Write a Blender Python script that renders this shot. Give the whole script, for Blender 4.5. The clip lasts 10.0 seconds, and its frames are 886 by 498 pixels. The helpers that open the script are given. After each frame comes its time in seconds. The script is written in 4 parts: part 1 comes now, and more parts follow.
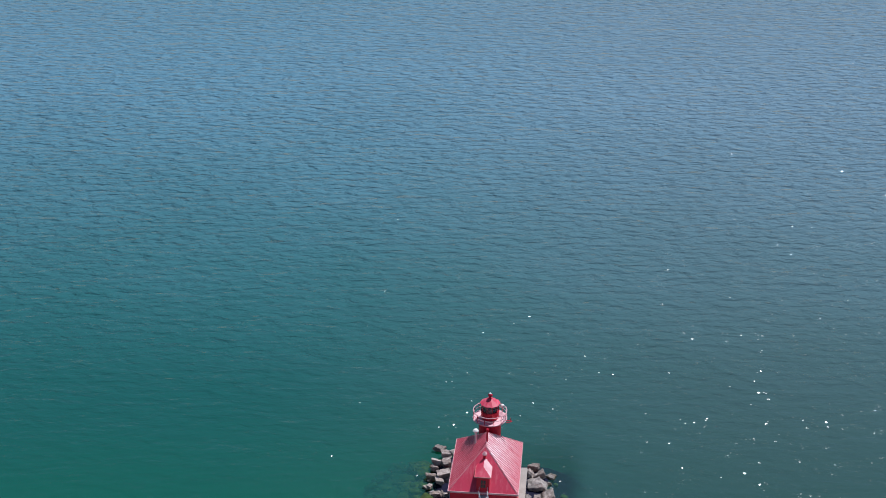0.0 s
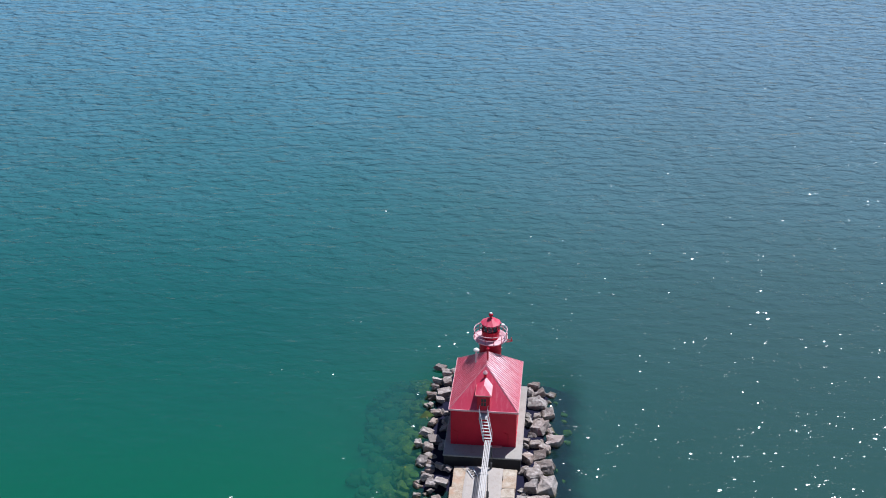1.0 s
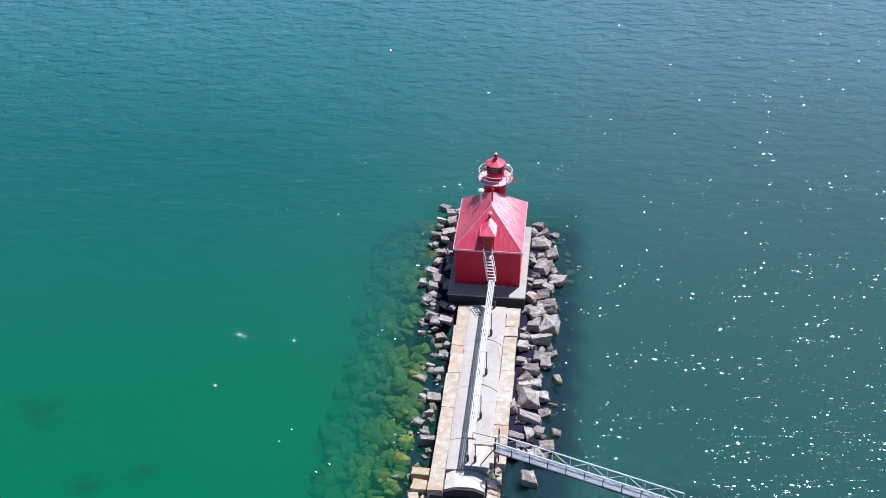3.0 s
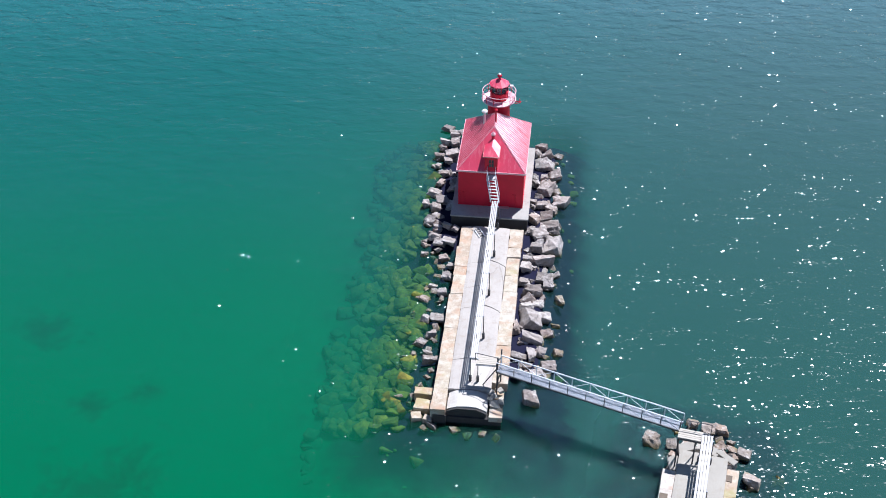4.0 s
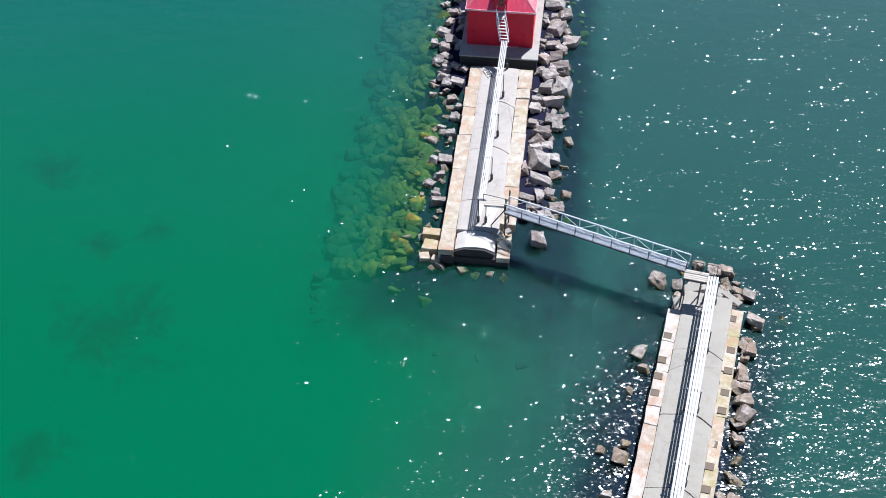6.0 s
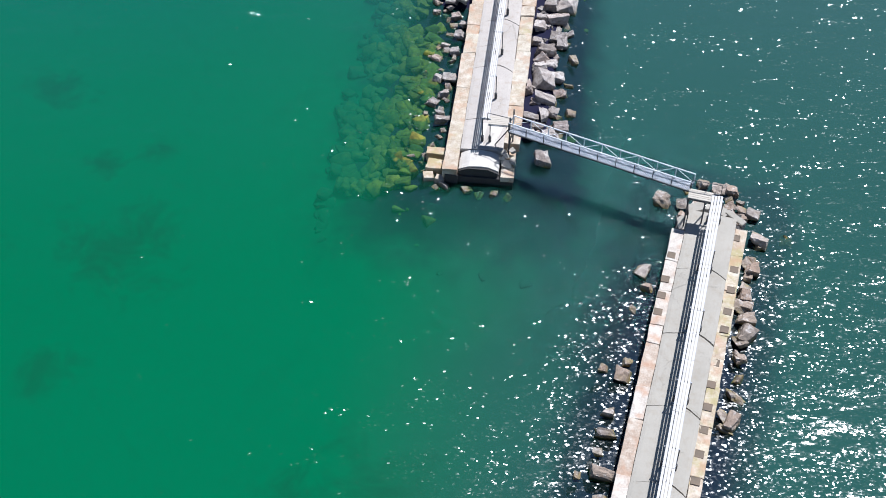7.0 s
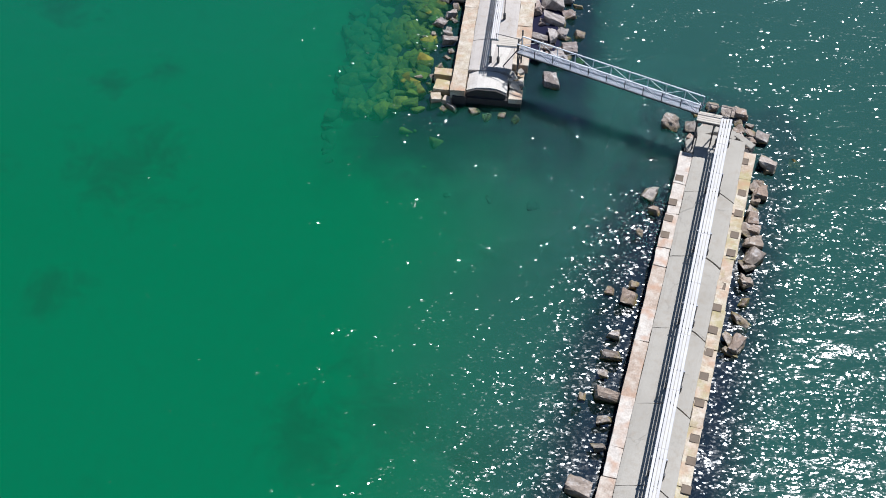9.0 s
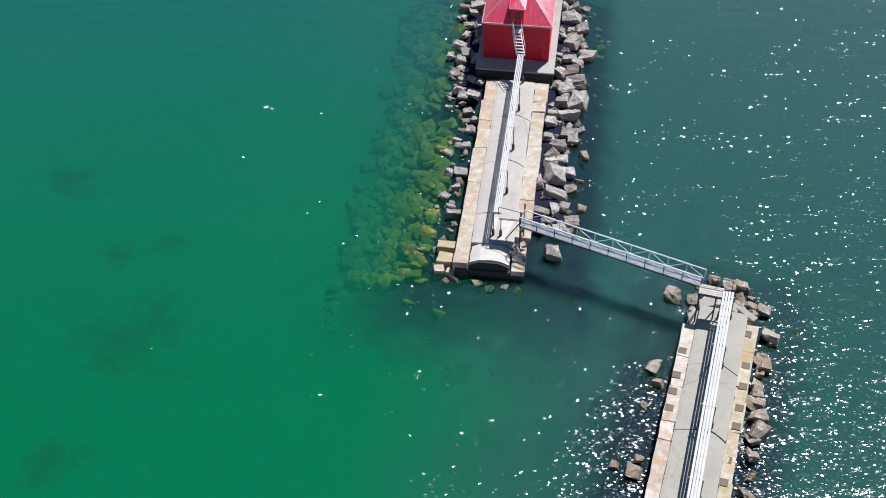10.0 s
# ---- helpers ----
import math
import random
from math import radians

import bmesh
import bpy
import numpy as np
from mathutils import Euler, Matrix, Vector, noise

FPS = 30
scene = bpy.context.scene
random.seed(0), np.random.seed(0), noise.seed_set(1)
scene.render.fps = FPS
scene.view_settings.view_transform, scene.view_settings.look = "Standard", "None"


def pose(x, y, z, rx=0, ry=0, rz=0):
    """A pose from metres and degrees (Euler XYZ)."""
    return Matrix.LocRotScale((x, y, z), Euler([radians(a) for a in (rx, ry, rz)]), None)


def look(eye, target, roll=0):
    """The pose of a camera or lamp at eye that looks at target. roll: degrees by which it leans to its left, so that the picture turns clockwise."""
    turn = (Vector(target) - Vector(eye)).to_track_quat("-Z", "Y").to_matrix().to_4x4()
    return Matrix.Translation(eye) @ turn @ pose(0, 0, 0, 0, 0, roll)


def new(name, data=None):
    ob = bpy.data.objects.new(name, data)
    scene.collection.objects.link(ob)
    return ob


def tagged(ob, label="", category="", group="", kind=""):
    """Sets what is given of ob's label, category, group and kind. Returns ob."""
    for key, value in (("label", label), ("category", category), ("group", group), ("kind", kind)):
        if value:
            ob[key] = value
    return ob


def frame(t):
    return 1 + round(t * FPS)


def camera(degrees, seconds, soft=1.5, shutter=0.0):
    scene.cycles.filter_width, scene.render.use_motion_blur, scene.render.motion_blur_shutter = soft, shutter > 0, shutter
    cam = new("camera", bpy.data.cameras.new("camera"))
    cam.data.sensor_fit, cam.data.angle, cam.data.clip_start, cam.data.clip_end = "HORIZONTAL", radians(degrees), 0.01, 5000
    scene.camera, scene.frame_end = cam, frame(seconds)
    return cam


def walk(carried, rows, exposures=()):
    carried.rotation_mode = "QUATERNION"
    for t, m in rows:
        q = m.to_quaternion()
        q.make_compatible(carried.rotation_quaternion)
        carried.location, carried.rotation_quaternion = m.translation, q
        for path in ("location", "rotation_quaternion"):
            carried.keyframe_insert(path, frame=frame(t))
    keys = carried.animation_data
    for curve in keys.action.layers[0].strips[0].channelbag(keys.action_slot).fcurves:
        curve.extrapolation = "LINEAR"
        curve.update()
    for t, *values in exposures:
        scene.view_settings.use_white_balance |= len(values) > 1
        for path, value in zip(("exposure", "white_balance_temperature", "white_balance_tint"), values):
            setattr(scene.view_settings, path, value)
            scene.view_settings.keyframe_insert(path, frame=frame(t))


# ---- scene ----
# ---------------------------------------------------------------- camera and walk
EYE = (0.0, 0.0, 88.0)


def aim(yaw, pitch, roll):
    return Matrix.Translation(EYE) @ pose(0, 0, 0, 0, 0, yaw) @ pose(0, 0, 0, 90 + pitch) @ pose(0, 0, 0, 0, 0, roll)


cam = camera(37.65, 10.0, soft=1.0)
# seconds, yaw, pitch, roll of the hovering camera
PATH = [
    (0.0, -0.58, -23.73, -0.07), (0.5, -0.56, -25.48, -0.07), (1.0, -0.53, -27.25, -0.07), (1.5, -0.48, -29.02, -0.05), (2.0, -0.42, -30.79, -0.05), (2.5, -0.35, -32.54, -0.05),
    (4.0, -0.10, -37.75, -0.02), (4.5, 0.00, -39.50, -0.02), (5.0, 0.13, -41.25, -0.06), (5.5, 0.27, -43.00, -0.10),
    (7.0, 0.68, -48.30, -0.36), (7.5, 0.83, -50.08, -0.41), (7.8, 0.92, -51.06, -0.41), (7.9, 0.95, -51.36, -0.41), (8.0, 0.97, -51.59, -0.41), (8.1, 1.00, -51.70, -0.41),
    (8.5, 1.09, -51.73, -0.43), (9.0, 1.21, -51.74, -0.47), (9.1, 1.23, -51.65, -0.47), (9.2, 1.25, -51.46, -0.47), (9.3, 1.27, -51.11, -0.47), (9.4, 1.29, -50.43, -0.48),
    (9.5, 1.30, -49.61, -0.47), (9.6, 1.305, -48.66, -0.46), (9.7, 1.31, -47.62, -0.44), (9.8, 1.31, -46.48, -0.42), (9.9, 1.31, -45.33, -0.39), (10.0, 1.31, -44.18, -0.37),
]
walk(cam, [(t, aim(a, b, c)) for t, a, b, c in PATH], [(0.0, -0.08, 6100, 14), (1.0, 0.15, 5950, 14), (2.5, 0.46, 5800, 13), (4.5, 0.64, 5750, 13), (5.5, 0.59, 5800, 12), (7.0, 0.50, 5850, 11), (8.5, 0.35, 5920, 11), (10.0, 0.34, 6050, 10)])

# ---------------------------------------------------------------- world, sun
SUN_AZ, SUN_EL = radians(38), radians(62)
world = bpy.data.worlds.new("sky")
scene.world = world
world.use_nodes = True
wn = world.node_tree
sky = wn.nodes.new("ShaderNodeTexSky")
sky.sky_type, sky.sun_disc = "NISHITA", False
sky.sun_elevation, sky.sun_rotation = SUN_EL, SUN_AZ
sky.air_density, sky.dust_density, sky.ozone_density = 1.0, 0.0, 2.0
wn.nodes["Background"].inputs["Strength"].default_value = 0.055
wn.links.new(sky.outputs[0], wn.nodes["Background"].inputs["Color"])

sun_data = bpy.data.lights.new("sun", "SUN")
sun_data.energy, sun_data.angle, sun_data.color = 5.0, radians(0.53), (1.0, 0.965, 0.92)
sun = new("sun", sun_data)
sun.matrix_world = look((math.sin(SUN_AZ) * math.cos(SUN_EL) * 200, math.cos(SUN_AZ) * math.cos(SUN_EL) * 200, math.sin(SUN_EL) * 200), (0, 0, 0))


# ---------------------------------------------------------------- materials
class Nodes:
    """A node material under construction."""

    def __init__(self, name):
        self.mat = bpy.data.materials.new(name)
        self.mat.use_nodes = True
        self.tree = self.mat.node_tree
        self.bsdf = self.tree.nodes["Principled BSDF"]
        self.out = self.tree.nodes["Material Output"]

    def add(self, kind, **values):
        node = self.tree.nodes.new("ShaderNode" + kind)
        for key, value in values.items():
            node.inputs[key.replace("_", " ")].default_value = value
        return node

    def link(self, a, b):
        self.tree.links.new(a, b)

    def coords(self, world_space=False, shift=True):
        """World or object coordinates; object ones are shifted by a random step for every object."""
        if world_space:
            return self.add("NewGeometry").outputs["Position"]
        co = self.add("TexCoord").outputs["Object"]
        if not shift:
            return co
        info = self.add("ObjectInfo")
        step = self.add("Math")
        step.operation = "MULTIPLY"
        step.inputs[1].default_value = 57.0
        self.link(info.outputs["Random"], step.inputs[0])
        plus = self.add("VectorMath")
        plus.operation = "ADD"
        self.link(co, plus.inputs[0])
        self.link(step.outputs[0], plus.inputs[1])
        return plus.outputs[0]

    def scaled(self, co, scale, rot=0.0):
        m = self.add("Mapping")
        m.inputs["Scale"].default_value = scale
        m.inputs["Rotation"].default_value = (0, 0, rot)
        self.link(co, m.inputs["Vector"])
        return m.outputs[0]

    def noise(self, co, scale, detail=4.0, rough=0.6, distort=0.0):
        n = self.add("TexNoise", Scale=scale, Detail=detail, Roughness=rough, Distortion=distort)
        self.link(co, n.inputs["Vector"])
        return n.outputs["Fac"]

    def ramp(self, fac, *stops):
        r = self.add("ValToRGB")
        el = r.color_ramp.elements
        while len(el) < len(stops):
            el.new(0.5)
        for e, (at, col) in zip(el, stops):
            e.position = at
            e.color = (*col, 1.0) if isinstance(col, tuple) else (col, col, col, 1.0)
        self.link(fac, r.inputs[0])
        return r.outputs[0]

    def mix(self, fac, a, b, blend="MIX"):
        m = self.add("Mix")
        m.data_type, m.blend_type = "RGBA", blend
        for value, i in ((fac, 0), (a, 6), (b, 7)):
            socket = m.inputs[i]
            if isinstance(value, (int, float)):
                socket.default_value = (value, value, value, 1) if i else value
            elif isinstance(value, tuple):
                socket.default_value = (*value, 1.0)
            else:
                self.link(value, socket)
        return m.outputs[2]

    def bump(self, height, strength, distance):
        b = self.add("Bump", Strength=strength, Distance=distance)
        self.link(height, b.inputs["Height"])
        return b.outputs[0]

    def done(self, color, rough=0.7, normal=None, metal=0.0, spec=0.5):
        for value, key in ((color, "Base Color"), (rough, "Roughness"), (metal, "Metallic"), (spec, "Specular IOR Level")):
            if isinstance(value, tuple):
                self.bsdf.inputs[key].default_value = (*value, 1.0)
            elif isinstance(value, (int, float)):
                self.bsdf.inputs[key].default_value = value
            else:
                self.link(value, self.bsdf.inputs[key])
        if normal is not None:
            self.link(normal, self.bsdf.inputs["Normal"])
        return self.mat


def paint(name, base, dull, worn, rough=0.45, grime=0.35, spec=0.5):
    """Weathered paint: blotches, fine grain, and some worn spots."""
    n = Nodes(name)
    co = n.coords()
    big = n.noise(co, 0.7, 5)
    fine = n.noise(co, 9.0, 5, 0.7)
    col = n.mix(n.ramp(big, (0.35, 0.0), (0.7, 1.0)), base, dull)
    col = n.mix(n.ramp(fine, (0.62, 0.0), (0.78, grime)), col, worn)
    return n.done(col, n.ramp(fine, (0.3, rough - 0.1), (0.8, rough + 0.2)), n.bump(fine, 0.25, 0.01), spec=spec)


RED = paint("red_paint", (0.64, 0.014, 0.045), (0.54, 0.013, 0.036), (0.60, 0.035, 0.06), 0.5, 0.35, 0.3)


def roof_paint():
    """Red roof paint, chalked in streaks down the slopes, with the sun's white sheen painted on the +x slope towards
    the ridge.
    """
    n = Nodes("chalked_red_roof_with_sheen")
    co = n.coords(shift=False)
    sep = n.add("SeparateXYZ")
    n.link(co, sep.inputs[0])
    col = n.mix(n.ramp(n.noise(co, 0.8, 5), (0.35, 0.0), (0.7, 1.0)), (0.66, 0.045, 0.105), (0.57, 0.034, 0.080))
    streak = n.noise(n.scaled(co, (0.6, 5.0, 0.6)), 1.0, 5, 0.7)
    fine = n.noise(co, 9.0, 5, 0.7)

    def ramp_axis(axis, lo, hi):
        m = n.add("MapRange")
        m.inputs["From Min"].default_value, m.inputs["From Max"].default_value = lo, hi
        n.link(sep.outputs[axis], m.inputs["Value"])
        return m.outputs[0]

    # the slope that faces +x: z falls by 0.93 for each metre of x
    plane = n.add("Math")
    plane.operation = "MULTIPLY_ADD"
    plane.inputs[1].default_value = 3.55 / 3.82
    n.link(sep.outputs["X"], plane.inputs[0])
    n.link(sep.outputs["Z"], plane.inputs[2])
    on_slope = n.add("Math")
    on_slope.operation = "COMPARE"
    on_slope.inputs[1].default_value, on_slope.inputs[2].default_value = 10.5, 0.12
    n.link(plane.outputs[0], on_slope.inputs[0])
    # white sun sheen in the base colour, streaky and strongest near the ridge
    painted_sheen = n.mix(1.0, on_slope.outputs[0], n.mix(1.0, ramp_axis("Z", 6.2, 9.4), n.ramp(streak, (0.36, 0.1), (0.54, 1.0)), "MULTIPLY"), "MULTIPLY")
    col = n.mix(painted_sheen, col, (0.90, 0.76, 0.79))
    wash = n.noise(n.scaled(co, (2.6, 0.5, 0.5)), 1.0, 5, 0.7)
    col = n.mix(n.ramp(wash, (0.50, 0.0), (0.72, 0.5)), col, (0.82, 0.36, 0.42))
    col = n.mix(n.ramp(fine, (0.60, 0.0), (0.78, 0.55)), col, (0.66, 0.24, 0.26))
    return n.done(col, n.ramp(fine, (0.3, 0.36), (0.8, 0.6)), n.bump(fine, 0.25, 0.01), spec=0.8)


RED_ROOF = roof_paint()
PINK_WHITE = paint("faded_white_paint_with_sheen", (0.74, 0.50, 0.53), (0.66, 0.32, 0.36), (0.7, 0.35, 0.37), 0.45)
# seams and ridge caps: the sun's highlights along them are in this paler colour
SEAM = paint("pale_red_seam_highlight", (0.78, 0.34, 0.38), (0.60, 0.13, 0.17), (0.75, 0.45, 0.45), 0.45, 0.6, 0.9)
PINK_TRIM = paint("faded_red_trim", (0.66, 0.30, 0.30), (0.58, 0.20, 0.21), (0.75, 0.55, 0.52), 0.5)
WHITE = paint("white_paint", (0.78, 0.77, 0.75), (0.70, 0.69, 0.68), (0.42, 0.36, 0.30), 0.5)
STEEL_WHITE = paint("white_painted_steel", (0.74, 0.75, 0.77), (0.60, 0.62, 0.66), (0.28, 0.22, 0.18), 0.5)
STEEL_DARK = paint("dark_steel", (0.045, 0.048, 0.056), (0.03, 0.032, 0.038), (0.12, 0.07, 0.045), 0.55)
STEEL_GREY = paint("grey_galvanised_steel", (0.30, 0.32, 0.36), (0.20, 0.21, 0.25), (0.14, 0.10, 0.08), 0.5)


def concrete_material(name, light, dark, stain):
    n = Nodes(name)
    co = n.coords(world_space=True)
    big = n.noise(co, 0.25, 5, 0.6)
    mid = n.noise(co, 1.6, 6, 0.65)
    fine = n.noise(co, 14.0, 4, 0.7)
    col = n.mix(n.ramp(big, (0.35, 0.0), (0.68, 1.0)), light, dark)
    col = n.mix(n.ramp(mid, (0.50, 0.0), (0.74, 0.55)), col, stain)
    # hairline cracks
    crack = n.add("TexVoronoi", Scale=0.2)
    crack.feature = "DISTANCE_TO_EDGE"
    wobble = n.add("VectorMath")
    wobble.operation = "MULTIPLY_ADD"
    wobble.inputs[1].default_value = (1.2, 1.2, 1.2)
    n.link(mid, wobble.inputs[0])
    n.link(co, wobble.inputs[2])
    n.link(wobble.outputs[0], crack.inputs["Vector"])
    thin = n.mix(1.0, n.ramp(crack.outputs["Distance"], (0.0, 0.45), (0.012, 0.0)), n.ramp(big, (0.50, 0.0), (0.58, 1.0)), "MULTIPLY")
    col = n.mix(thin, col, (0.10, 0.09, 0.08))
    col = n.mix(n.ramp(fine, (0.3, 0.25), (0.6, 0.0)), col, (0.12, 0.11, 0.10))
    return n.done(col, 0.88, n.bump(fine, 0.4, 0.02), spec=0.25)


CONCRETE = concrete_material("weathered_concrete", (0.39, 0.363, 0.318), (0.335, 0.312, 0.272), (0.29, 0.245, 0.19))
PALE_CONCRETE = concrete_material("washed_pale_concrete", (0.60, 0.565, 0.52), (0.50, 0.465, 0.42), (0.36, 0.32, 0.28))
SANDY = concrete_material("sandy_weathered_concrete", (0.47, 0.43, 0.395), (0.40, 0.365, 0.335), (0.33, 0.27, 0.21))
# wet tone taken near black, so sunless faces carry their shade in it
CONCRETE_DARK = concrete_material("wet_concrete_with_shade", (0.055, 0.052, 0.052), (0.036, 0.035, 0.037), (0.05, 0.042, 0.03))
PLINTH = concrete_material("pale_plinth_concrete", (0.42, 0.40, 0.37), (0.33, 0.315, 0.29), (0.26, 0.23, 0.20))


def stone_material(name, *colors, bump=0.5, lichen_at=0.56, dirt=0.55):
    """Stone whose tone differs from block to block."""
    n = Nodes(name)
    co = n.coords()
    info = n.add("ObjectInfo").outputs["Random"]
    tone = n.ramp(info, *[(i / max(1, len(colors) - 1), c) for i, c in enumerate(colors)])
    big = n.noise(co, 1.1, 5, 0.65)
    fine = n.noise(co, 7.0, 6, 0.7)
    col = n.mix(n.ramp(big, (0.34, dirt), (0.58, 0.0)), tone, (0.24, 0.15, 0.10))
    col = n.mix(n.ramp(fine, (0.33, 0.35), (0.55, 0.0)), col, (0.12, 0.10, 0.085))
    col = n.mix(n.ramp(fine, (0.55, 0.0), (0.72, 0.4)), col, (0.68, 0.64, 0.58))
    pale = n.noise(n.coords(world_space=True), 1.3, 3, 0.55)
    col = n.mix(n.ramp(pale, (0.46, 0.0), (0.72, 0.55)), col, (0.62, 0.58, 0.51))
    lichen = n.noise(n.coords(world_space=True), 0.35, 5, 0.7)
    col = n.mix(n.ramp(lichen, (lichen_at, 0.0), (lichen_at + 0.12, 0.75)), col, (0.33, 0.285, 0.13))
    rust = n.noise(n.coords(world_space=True), 0.8, 2, 0.5)
    col = n.mix(n.ramp(rust, (0.50, 0.0), (0.74, 0.7)), col, (0.42, 0.24, 0.15))
    return n.done(col, 0.85, n.bump(fine, bump, 0.035), spec=0.3)


LEDGE = stone_material("buff_limestone", (0.44, 0.37, 0.28), (0.50, 0.45, 0.36), (0.42, 0.32, 0.23), (0.50, 0.46, 0.385), (0.43, 0.36, 0.275), lichen_at=0.60, dirt=0.4)
LEDGE_PINK = stone_material("pink_limestone", (0.46, 0.37, 0.30), (0.57, 0.53, 0.48), (0.42, 0.33, 0.26), (0.56, 0.52, 0.47), (0.49, 0.43, 0.37), lichen_at=0.62, dirt=0.4)
LEDGE_LICHEN = stone_material("lichened_limestone", (0.47, 0.39, 0.28), (0.54, 0.48, 0.37), (0.44, 0.35, 0.26), (0.56, 0.50, 0.41), lichen_at=0.50, dirt=0.5)
ROCK = stone_material("grey_pink_rock", (0.30, 0.265, 0.235), (0.36, 0.31, 0.27), (0.34, 0.265, 0.225), (0.40, 0.36, 0.32), (0.26, 0.24, 0.22), bump=0.7)


def waterline_rock(name, dry, wet, low, high):
    """Rock that is dark and algae-stained up to the height the swell wets."""
    n = Nodes(name)
    co = n.coords()
    pos = n.add("NewGeometry").outputs["Position"]
    sep = n.add("SeparateXYZ")
    n.link(pos, sep.inputs[0])
    info = n.add("ObjectInfo").outputs["Random"]
    tone = n.ramp(info, *[(i / (len(dry) - 1), c) for i, c in enumerate(dry)])
    big = n.noise(co, 1.0, 5, 0.65)
    fine = n.noise(co, 6.0, 6, 0.72)
    col = n.mix(n.ramp(big, (0.36, 0.4), (0.60, 0.0)), tone, (0.20, 0.145, 0.10))
    col = n.mix(n.ramp(fine, (0.34, 0.55), (0.52, 0.0)), col, (0.10, 0.085, 0.08))
    col = n.mix(n.ramp(n.noise(co, 2.6, 5, 0.7), (0.52, 0.0), (0.66, 0.6)), col, (0.64, 0.60, 0.57))
    wave = n.add("Math")
    wave.operation = "MULTIPLY_ADD"
    wave.inputs[1].default_value = 0.9
    n.link(big, wave.inputs[0])
    n.link(sep.outputs["Z"], wave.inputs[2])
    step = n.add("MapRange")
    step.inputs["From Min"].default_value, step.inputs["From Max"].default_value = low, high
    step.inputs["To Min"].default_value, step.inputs["To Max"].default_value = 1.0, 0.0
    n.link(wave.outputs[0], step.inputs["Value"])
    algae = n.ramp(n.noise(co, 2.2, 4, 0.6), (0.38, wet[0]), (0.6, wet[1]))
    col = n.mix(step.outputs[0], col, algae)
    return n.done(col, 0.8, n.bump(fine, 0.9, 0.10), spec=0.35)


RIPRAP = waterline_rock("riprap_rock", [(0.19, 0.165, 0.155), (0.42, 0.375, 0.35), (0.29, 0.235, 0.215), (0.50, 0.455, 0.425), (0.17, 0.155, 0.15), (0.40, 0.31, 0.27), (0.34, 0.305, 0.29), (0.24, 0.205, 0.19)], ((0.035, 0.03, 0.024), (0.16, 0.13, 0.038)), 0.35, 0.85)


WASHED = waterline_rock("wave_washed_rock", [(0.24, 0.20, 0.17), (0.34, 0.275, 0.225), (0.29, 0.21, 0.16), (0.42, 0.37, 0.33), (0.20, 0.17, 0.15)], ((0.05, 0.042, 0.03), (0.22, 0.165, 0.045)), 0.45, 1.0)


def graded(n, co, lo, hi, kx, ky, noise_amount=0.0):
    """0 to 1 along a direction on the map, with an uneven front."""
    sep = n.add("SeparateXYZ")
    n.link(co, sep.inputs[0])
    a = n.add("Math")
    a.operation = "MULTIPLY"
    a.inputs[1].default_value = kx
    n.link(sep.outputs["X"], a.inputs[0])
    c = n.add("Math")
    c.operation = "MULTIPLY_ADD"
    c.inputs[1].default_value = ky
    n.link(sep.outputs["Y"], c.inputs[0])
    n.link(a.outputs[0], c.inputs[2])
    value = c.outputs[0]
    if noise_amount:
        d = n.add("Math")
        d.operation = "MULTIPLY_ADD"
        d.inputs[1].default_value = noise_amount
        n.link(n.noise(co, 0.03, 3, 0.6), d.inputs[0])
        n.link(value, d.inputs[2])
        value = d.outputs[0]
    m = n.add("MapRange")
    m.interpolation_type = "SMOOTHSTEP"
    m.inputs["From Min"].default_value, m.inputs["From Max"].default_value = lo, hi
    n.link(value, m.inputs["Value"])
    return m.outputs[0]


def body_colour(n, co):
    """Lake colour: green shallows on one side of the piers, greyer channel on the other, blue-green deep water further
    out, and furthest out the sky's pale reflection painted in.
    """
    patch = n.noise(co, 0.02, 4, 0.55)
    green = n.mix(patch, (0.004, 0.120, 0.050), (0.005, 0.142, 0.063))
    grey = n.mix(patch, (0.024, 0.077, 0.069), (0.029, 0.090, 0.082))
    near = n.mix(graded(n, co, -10.0, 14.0, 1.0, -0.10, 16.0), green, grey)
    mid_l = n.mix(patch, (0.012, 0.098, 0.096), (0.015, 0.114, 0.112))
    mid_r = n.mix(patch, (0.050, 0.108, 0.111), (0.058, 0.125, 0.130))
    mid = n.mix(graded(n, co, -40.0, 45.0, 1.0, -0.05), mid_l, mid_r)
    # furthest water: reflected sky is put into the diffuse colour as pale blue
    far_sky_l = n.mix(patch, (0.110, 0.265, 0.365), (0.130, 0.295, 0.405))
    far_sky_r = n.mix(patch, (0.155, 0.275, 0.360), (0.180, 0.305, 0.400))
    deep = n.mix(graded(n, co, -60.0, 90.0, 1.0, 0.0), far_sky_l, far_sky_r)
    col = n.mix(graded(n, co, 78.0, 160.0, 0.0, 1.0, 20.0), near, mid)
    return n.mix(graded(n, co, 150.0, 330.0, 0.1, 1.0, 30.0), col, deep)


